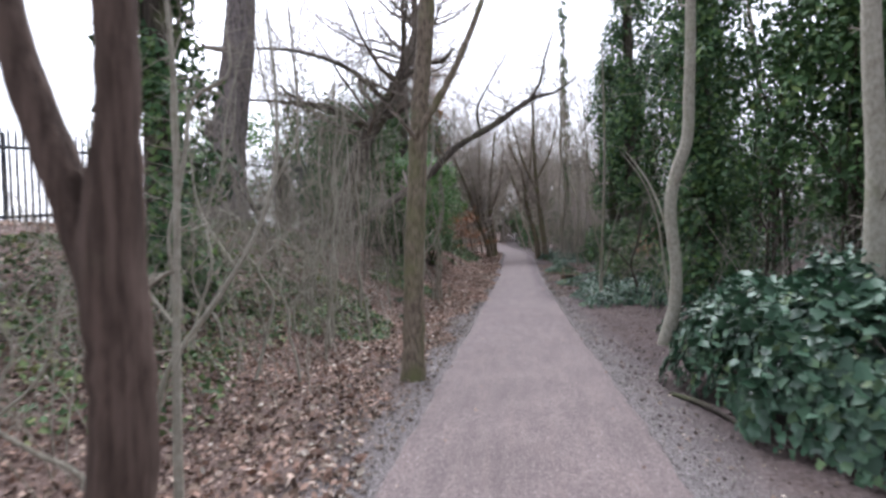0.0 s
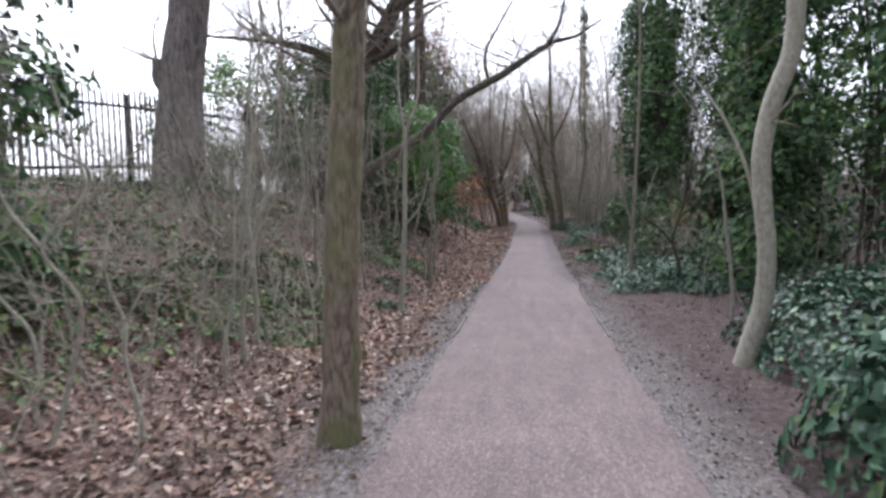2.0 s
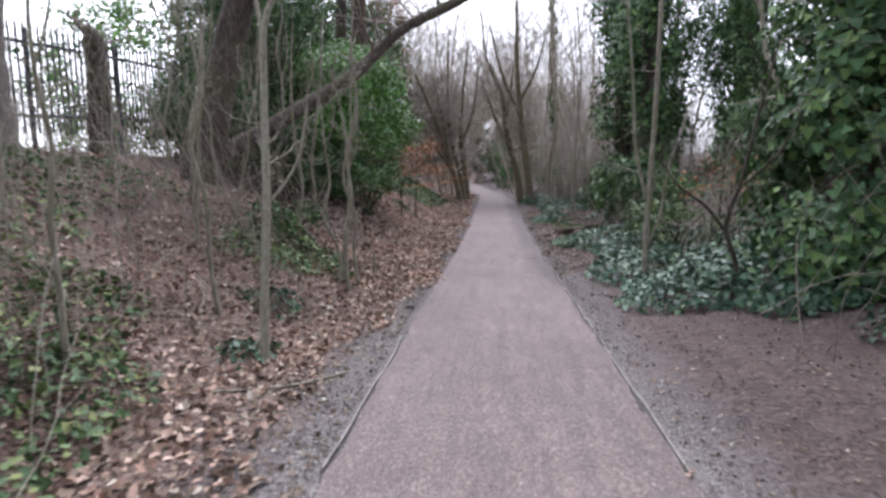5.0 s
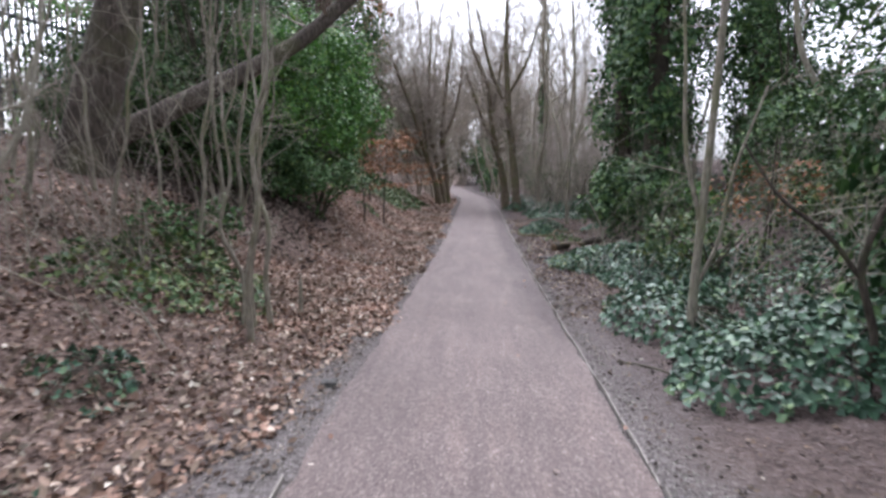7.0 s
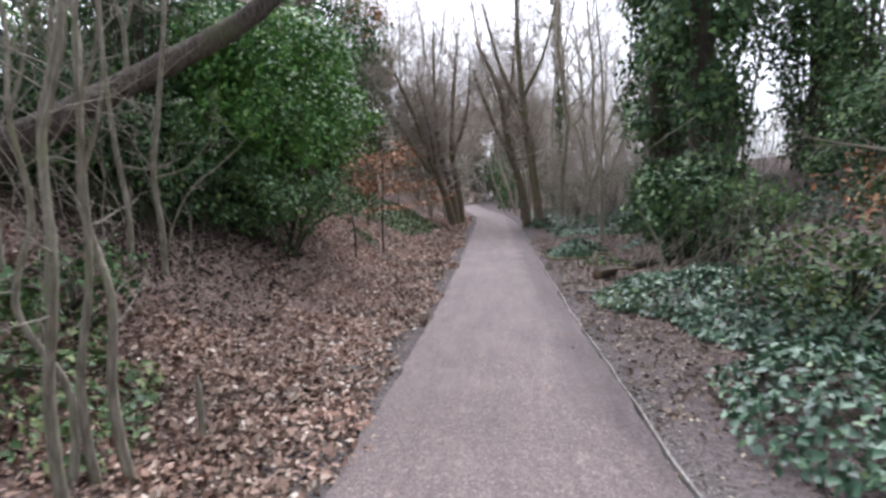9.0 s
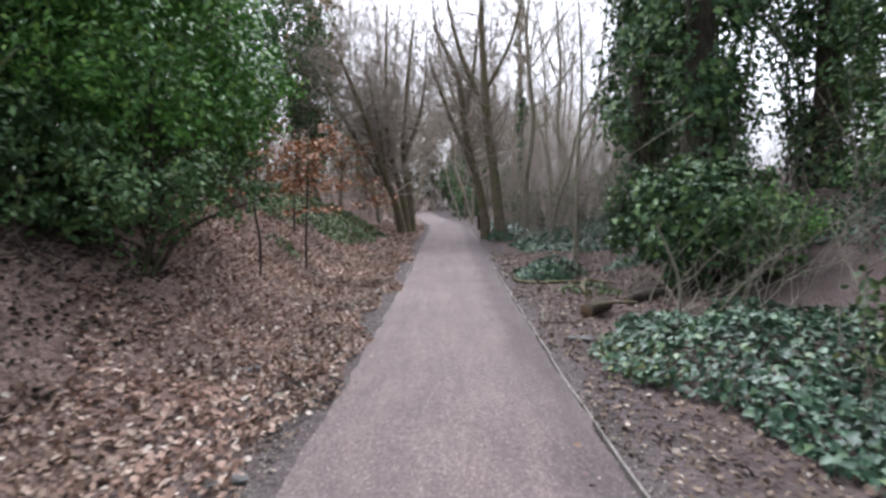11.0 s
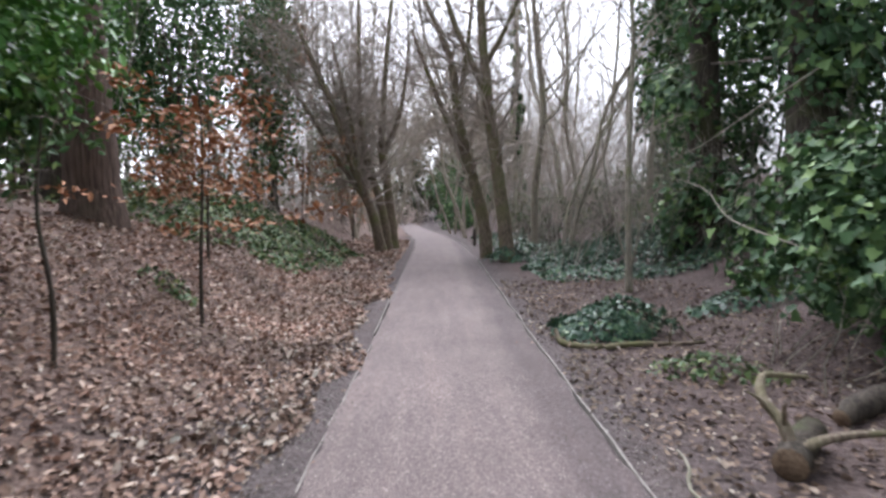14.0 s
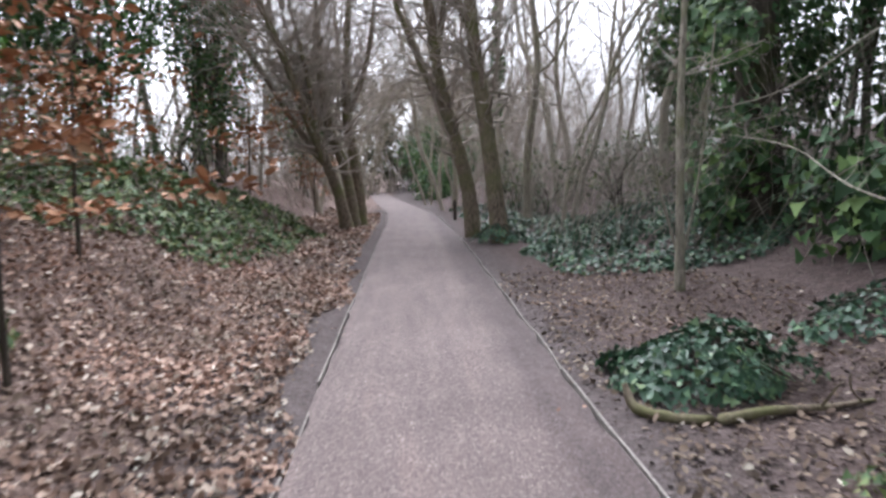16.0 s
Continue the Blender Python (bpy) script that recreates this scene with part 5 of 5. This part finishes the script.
lying("fallen_branch", [(1.2, 28.2, 0.14), (1.22, 28.12, 0.03), (1.36, 28.0, 0.0), (1.6, 27.92, 0.0), (1.98, 28.0, 0.02), (2.35, 28.05, 0.02), (2.75, 28.15, 0.0)], [0.02, 0.032, 0.034, 0.032, 0.028, 0.022, 0.012], BARK_BROWN, "bent fallen branch lying beside the path", 73, cap=True, twigs=2)
lying("fallen_branch", [(2.75, 24.3, 0.0), (2.7, 24.2, 0.5), (2.5, 24.0, 0.9), (2.3, 23.8, 1.2)], [0.025, 0.022, 0.018, 0.008], TWIG_PALE, "pale dead stem poking out of ivy", 75, twigs=7)
lying("fallen_branch", [(-1.1, 10.6, 0), (-1.5, 10.2, 0), (-2.0, 10.1, 0.02)], [0.012, 0.014, 0.01], TWIG_PALE, "thin pale stick on the verge", 76)
lying("fallen_branch", [(-1.2, 12.8, 0), (-1.6, 12.4, 0), (-2.1, 12.2, 0.02)], [0.01, 0.013, 0.01], TWIG_PALE, "thin pale stick in dead leaves", 77)
lying("fallen_branch", [(1.45, 6.3, 0.0), (1.6, 5.8, 0.02), (1.75, 5.2, 0.0)], [0.02, 0.024, 0.016], BARK_DARK, "dark stick beside the ivy mound", 78)
lying("fallen_branch", [(1.22, 24.95, 0.14), (1.24, 24.85, 0.1), (1.2, 24.75, 0.03), (1.24, 24.6, 0.0)], [0.006, 0.009, 0.009, 0.007], BARK_PALE, "small white peeled stick on bare soil", 88)
lying("fallen_branch", [(1.15, 24.55, 0.0), (1.4, 24.5, 0.0), (1.6, 24.55, 0.0)], [0.008, 0.01, 0.006], BARK_DARK, "short dark stick on bare soil", 87)
lying("fallen_branch", [(4.2, 33.7, 1.75), (4.12, 32.4, 1.65), (4.0, 31.0, 1.4), (3.75, 29.6, 1.1), (3.9, 28.6, 0.75), (4.5, 27.9, 0.3)], [0.003, 0.005, 0.007, 0.009, 0.01, 0.011], TWIG_PALE, "pale dead bough bowing out of the thicket", 83, twigs=7)
lying("fallen_branch", [(5.3, 30.2, 2.7), (4.4, 30.4, 2.35), (3.6, 30.6, 2.1), (2.9, 30.8, 2.0)], [0.013, 0.01, 0.007, 0.003], TWIG_PALE, "long pale dead bough hanging from an ivy-clad tree", 84, twigs=6)
lying("fallen_branch", [(1.3, 16.3, 0), (1.55, 16.1, 0), (1.75, 15.8, 0.0)], [0.008, 0.01, 0.006], BARK_DARK, "small dark stick on bare soil", 79)
lying("fallen_tree", [(-9.0, 18.0, 2.2), (-7.5, 15.9, 1.5), (-5.8, 13.6, 0.7), (-4.7, 12.2, 0.0)], [0.03, 0.05, 0.06, 0.07], BARK_DARK, "dark fallen stem propped on the bank", 80, "fallen tree", twigs=4)


def slab(at, size, seed, label, turn=0):
    rng = np.random.default_rng(seed)
    bm = bmesh.new()
    bmesh.ops.create_cube(bm, size=1)
    bmesh.ops.subdivide_edges(bm, edges=bm.edges[:], cuts=2, use_grid_fill=True)
    for v in bm.verts:
        v.co = Vector((v.co.x * size[0], v.co.y * size[1], v.co.z * size[2])) * (1 + 0.16 * rng.standard_normal())
    bmesh.ops.smooth_vert(bm, verts=bm.verts, factor=0.35, use_axis_x=True, use_axis_y=True, use_axis_z=True)
    me = bpy.data.meshes.new("stone")
    bm.to_mesh(me)
    bm.free()
    me.materials.append(STONE)
    ob = new("stone", me)
    ob.matrix_world = pose(at[0], at[1], gz(*at) + size[2] * 0.12, 4, -3, turn)
    tagged(ob, label, "stone")


slab((1.45, 23.65), (0.3, 0.15, 0.045), 1, "flat grey stone half sunk in soil", -35)
slab((-1.18, 20.3), (0.22, 0.15, 0.04), 2, "grey stone at the path's edge", 20)
slab((-1.35, 19.6), (0.2, 0.14, 0.04), 3, "small grey stone in mud", 60)
slab((-1.05, 15.5), (0.12, 0.09, 0.06), 4, "small dark stone against the edging", 10)
slab((-1.75, 22.6), (0.16, 0.11, 0.07), 5, "pale stone among dead leaves", 40)
# short marker posts
stem_tree("marker_post", (1.35, 44.0), [[(1.35, 44, 0, 0.06), (1.35, 44, 0.3, 0.06), (1.35, 44, 0.6, 0.058), (1.35, 44, 0.62, 0.01)]], BARK_DARK, "short dark wooden post by the path", "post", sides=8, seed=85)
stem_tree("marker_post", (-1.95, 17.9), [[(-1.95, 17.9, 0, 0.025), (-1.95, 17.9, 0.2, 0.025), (-1.95, 17.9, 0.42, 0.024), (-1.95, 17.9, 0.44, 0.005)]], BARK_GREY, "short wooden stake in leaf litter", "post", sides=8, seed=86)

# ---- leaf litter, grit and undergrowth ----


def scatter(name, n, x_of, y_lo, y_hi, size, mat, label, category, shape, seed, up=0.02, jitter=0.5):
    rng = np.random.default_rng(seed)
    y = y_lo + (y_hi - y_lo) * rng.random(n)
    x = x_of(rng, n, y)
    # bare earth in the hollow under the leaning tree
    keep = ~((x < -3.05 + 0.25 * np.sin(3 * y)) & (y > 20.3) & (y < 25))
    keep |= mat is SOIL_AND_SHADE
    x, y, n = x[keep], y[keep], int(keep.sum())
    p = np.stack([x, y, soil_z(x, y) + up * rng.random(n)], -1)
    v, f = leaves(rng, p, np.tile([0, 0, 1.0], (n, 1)), size * (0.5 + 0.9 * rng.random(n)), shape, OVAL_F, jitter)
    tagged(new(name, np_mesh(name, v, f, mat)), label, category, kind="stuff")


for count, mat, tone, seed in ((19000, LITTER, "curled brown dead leaves covering the bank", 91), (15000, LITTER_TRODDEN, "damp dark brown dead leaves on the bank", 191)):
    scatter("leaf_litter", count, lambda r, n, y: -1.22 - 3.4 * r.random(n) ** 1.1 - 0.16 * np.sin(y * 1.1) - 0.12 * np.sin(y * 2.9) - 0.1, -1, 20, 0.06, mat, tone, "leaf litter", DEAD_V, seed, 0.035)
scatter("leaf_litter", 42000, lambda r, n, y: -0.86 - 3.6 * r.random(n) ** 1.1 - 0.12 * np.sin(y * 1.3) - 0.1 * np.sin(y * 3.1) - 0.1, 17, 34, 0.058, LITTER, "thick carpet of curled brown oak leaves", "leaf litter", DEAD_V, 92, 0.035)
scatter("leaf_litter", 9000, lambda r, n, y: path_x(y) - 1.15 - 2.0 * r.random(n), 33, 50, 0.08, LITTER, "brown dead leaves along the far verge", "leaf litter", DEAD_V, 93, 0.03)
scatter("leaf_litter", 11000, lambda r, n, y: 1.1 + 0.14 * np.sin(y * 2.3) + 2.7 * r.random(n) ** 1.05, 18, 33, 0.05, LITTER_TRODDEN, "brown dead leaves strewn between ivy clumps", "leaf litter", DEAD_V, 89, 0.02, 0.4)
scatter("leaf_litter", 5000, lambda r, n, y: 1.15 + 2.6 * r.random(n) ** 1.1, -1, 34, 0.036, LITTER_TRODDEN, "scattered dead leaves on trodden soil", "leaf litter", DEAD_V, 94, 0.015, 0.3)
scatter("leaf_litter", 9000, lambda r, n, y: -4.5 - 5 * r.random(n), 0, 34, 0.085, LITTER, "dead leaves on the upper bank", "leaf litter", DEAD_V, 95, 0.05)
scatter("leaf_litter", 3500, lambda r, n, y: -0.98 - 0.5 * r.random(n), -1, 34, 0.045, LITTER_TRODDEN, "trodden leaf scraps on the gravel verge", "leaf litter", DEAD_V, 86, 0.012, 0.3)
scatter("gravel_chips", 7500, lambda r, n, y: -0.98 - np.interp(y, [12, 18], [0.75, 0.3]) * r.random(n) ** 1.4, -1, 25, 0.02, GRIT, "grey gravel chips at the path's edge", "gravel", CHIP_V, 96, 0.008, 0.3)
scatter("gravel_chips", 5000, lambda r, n, y: 0.98 + np.interp(y, [12, 18], [0.5, 0.2]) * r.random(n) ** 1.4, -1, 22, 0.016, GRIT, "grey gravel chips at the path's edge", "gravel", CHIP_V, 97, 0.008, 0.3)
scatter("leaf_litter", 160, lambda r, n, y: np.where(r.random(n) < 0.6, -0.9 + 0.5 * r.random(n) ** 2, 1.0 - 0.6 * r.random(n) ** 2), 2, 34, 0.04, LITTER, "odd dead leaves blown onto the path", "leaf litter", DEAD_V, 99, 0.07, 0.2)
scatter("soil_crumbs", 4000, lambda r, n, y: 1.05 + 2.2 * r.random(n) ** 1.2, 0, 31, 0.028, SOIL_AND_SHADE, "crumbs of trodden earth and bark", "soil", CHIP_V, 85, 0.006, 0.4)
scatter("gravel_chips", 500, lambda r, n, y: -0.9 + 1.9 * r.random(n), 0, 32, 0.02, GRIT, "loose pale chips and leaf scraps on the path", "gravel", CHIP_V, 98, 0.0, 0.2)


# bare soil in the hollow, with the canopy's shade painted in as black crumbs
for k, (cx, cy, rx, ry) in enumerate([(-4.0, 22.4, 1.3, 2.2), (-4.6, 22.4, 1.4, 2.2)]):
    scatter("soil_crumbs", 2200, lambda r, n, y: cx + rx * 0.55 * r.standard_normal(n).clip(-1.8, 1.8), cy - ry, cy + ry, 0.06, SOIL_AND_SHADE, "bare soil on the bank, blackened to imitate shade", "soil", CHIP_V, 131 + k, 0.01, 0.35)
for side, seed in ((-1, 121), (1, 122)):
    scatter("gravel_chips", 4500, lambda r, n, y: path_x(y) + side * (0.97 + 0.1 * r.standard_normal(n) + 0.03 * np.sin(5 * y)), 0, 27, 0.015, GRIT, "fine grey grit spilt over the path's edge", "gravel", CHIP_V, seed, 0.05, 0.3)


def brush(name, n, xs, ys, length, r, mat, label, seed, droop=0.0, spread=0.5):
    """Bare canes and whips: thin arching stems with side shoots."""
    rng = np.random.default_rng(seed)
    lines = []
    for _ in range(n):
        x, y = rng.uniform(*xs), rng.uniform(*ys)
        p = np.array([x, y, gz(x, y) - 0.05])
        d = np.array([rng.normal(0, spread), rng.normal(0, spread), 1.0])
        if abs(x) < 5.5:
            d[0] = math.copysign(abs(d[0]), x)  # canes lean away from the path
        d /= np.linalg.norm(d)
        ln = length * (0.5 + 0.9 * rng.random())
        pts, rad = [p], [r]
        k = 7
        for i in range(k):
            d = d + rng.normal(0, 0.16, 3) + np.array([0.05 * np.sign(x), 0, -droop])
            d /= np.linalg.norm(d)
            p = p + d * ln / k
            pts.append(p)
            rad.append(r * (1 - 0.85 * (i + 1) / k))
            for _ in range(2):
                if i > 1 and rng.random() < 0.55:
                    e = d + rng.normal(0, 0.6, 3)
                    e /= np.linalg.norm(e)
                    s = ln * (0.15 + 0.25 * rng.random())
                    lines.append((np.array([p, p + e * s * 0.5 + rng.normal(0, 0.02, 3), p + e * s + np.array([0, 0, 0.05])]), np.array([rad[-1] * 0.6, rad[-1] * 0.45, 0.0015])))
        lines.append((np.array(pts), np.array(rad)))
    v, f = tubes(lines, 3)
    tagged(new(name, np_mesh(name, v, f, mat)), label, "undergrowth", kind="stuff")


brush("undergrowth", 240, (-8.8, -2.3), (2.5, 17), 1.9, 0.008, TWIG_PALE, "tangle of thin pale bare stems on the bank", 101, 0.06)
brush("undergrowth", 230, (-8.8, -2.8), (3, 23), 1.7, 0.008, TWIG, "tangle of brown brambles on the bank", 102, 0.1)
brush("undergrowth", 90, (-4.6, -2.1), (2.8, 11), 2.4, 0.007, TWIG_PALE, "tall pale whips at the edge of the bank", 114, 0.04, 0.35)
brush("undergrowth", 170, (-7.2, -3.6), (20, 24.5), 1.6, 0.011, BARK_DARK, "dark tangle of dead wood beneath a leaning tree", 113, 0.05, 0.5)
brush("undergrowth", 120, (-7, -3.0), (11, 18.6), 3.6, 0.007, TWIG_PALE, "tall pale whips before a leaning tree", 116, 0.015, 0.2)
brush("undergrowth", 70, (-8, -3.2), (12, 21), 2.6, 0.011, TWIG, "tall bare whips below the fence", 109, 0.01, 0.2)
brush("undergrowth", 220, (2.6, 7), (6, 22), 2.2, 0.008, TWIG, "brown bare stems among ivy", 103, 0.06)
brush("undergrowth", 900, (2.3, 9), (33.5, 47), 3.0, 0.006, TWIG_FAR_HAZED, "thicket of thin brown stems", 104, 0.02, 0.25)
brush("undergrowth", 200, (-8, -2.6), (32, 50), 1.8, 0.008, TWIG_FAR_HAZED, "thicket of brown stems on the slope", 105, 0.03, 0.35)
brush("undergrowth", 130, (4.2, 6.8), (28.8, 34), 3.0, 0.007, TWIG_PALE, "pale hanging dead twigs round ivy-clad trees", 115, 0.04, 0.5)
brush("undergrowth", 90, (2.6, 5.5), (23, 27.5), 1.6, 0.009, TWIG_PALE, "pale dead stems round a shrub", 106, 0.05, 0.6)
brush("undergrowth", 440, (2.2, 11), (44, 76), 7.0, 0.016, TWIG_FAR_HAZED, "far thicket of brown stems", 107, 0.01, 0.2)
brush("undergrowth", 400, (-13, -3.4), (44, 80), 7.0, 0.016, TWIG_FAR_HAZED, "far thicket of grey-brown stems", 108, 0.01, 0.2)
brush("undergrowth", 900, (-26, 26), (86, 122), 13.0, 0.045, TWIG_FAR_HAZED, "distant grey-brown wood", 110, 0.0, 0.2)
brush("undergrowth", 260, (8, 16), (6, 46), 3.2, 0.013, TWIG_FAR_HAZED, "brown thicket on the upper slope", 111, 0.02, 0.3)
brush("undergrowth", 480, (-18, -6.0), (27, 52), 4.6, 0.012, TWIG_FAR_HAZED, "brown thicket on the upper bank", 112, 0.02, 0.3)

# ---- the wood beyond ----
VARIANTS = []
for k in range(4):
    sp = dict(SPEC_TREE)
    sp["count"], sp["least"] = [11, 8, 5], 0.007
    VARIANTS.append(bare_tree("bare_tree", (0, 0, 0), 200 + k, 10.5 + k, 0.075 + 0.01 * k, "tall bare grey-brown tree in the wood", BARK_FAR_HAZED, twig=TWIG_FAR_HAZED, lean=(0.05 * (k - 1.5), 0), spec=sp, stems=1 + k % 2, spread=0.22, group="bare woodland trees"))
rng = np.random.default_rng(7)
SPOTS = [(-4.6, 52), (-3.9, 60), (3.2, 48), (4.8, 44), (2.2, 54), (3.4, 61), (1.3, 66), (-6.5, 57), (5.9, 50), (7.5, 46), (6.8, 57), (-5.6, 68), (2.6, 72), (4.8, 68), (9.2, 52),
         (-8.8, 52), (-8.5, 63), (-11.5, 46), (-9.8, 40), (-11.5, 35), (10.5, 42), (12.5, 36), (8.6, 62), (-7.5, 44.5), (-4.9, 45.5), (3.4, 38.4), (2.9, 40.2), (-3.3, 47), (-5.4, 49), (-2.6, 55), (-4.2, 64), (-3.4, 72), (1.9, 47), (2.6, 58), (1.8, 62), (2.2, 68), (3.9, 52), (5.2, 62), (-7.2, 72), (6.2, 39), (8.8, 37), (-9.5, 47), (-2.7, 50), (1.6, 51), (-3.7, 57), (1.0, 58), (3.0, 65), (-5.0, 74), (0.6, 72), (-6.0, 62), (5.6, 46), (-12, 58), (12, 58), (-3.2, 83), (1.2, 88), (-6.5, 80), (6, 80), (-11, 74), (-9, 27), (9.5, 27), (13.5, 30), (-1.8, 92), (2.8, 84), (-4.2, 88), (4.6, 90), (7.5, 70), (-8.5, 84), (3.6, 76), (-10.2, 66), (10.5, 66)]
for k, (x, y) in enumerate(SPOTS):
    m = pose(x, y, gz(x, y) - 0.1, 0, 0, rng.uniform(0, 360)) @ Matrix.Scale(rng.uniform(0.8, 1.15), 4)
    t = VARIANTS[k % 4]
    if k < 4:
        t.matrix_basis = m
    else:
        copy_thing(t, pose(x, y, gz(x, y) - 0.1, 0, 0, rng.uniform(0, 360)))
# a wide ring of trees that closes the wood
for k in range(30):
    a = 2 * math.pi * k / 30 + rng.uniform(-0.04, 0.04)
    d = rng.uniform(45, 75)
    x, y = d * math.sin(a) * 0.9, 30 + d * 1.25 * math.cos(a)
    if abs(x - float(path_x(y))) < 4:
        continue
    copy_thing(VARIANTS[k % 4], pose(x, y, float(soil_z(x, y)) - 0.1, 0, 0, rng.uniform(0, 360)))
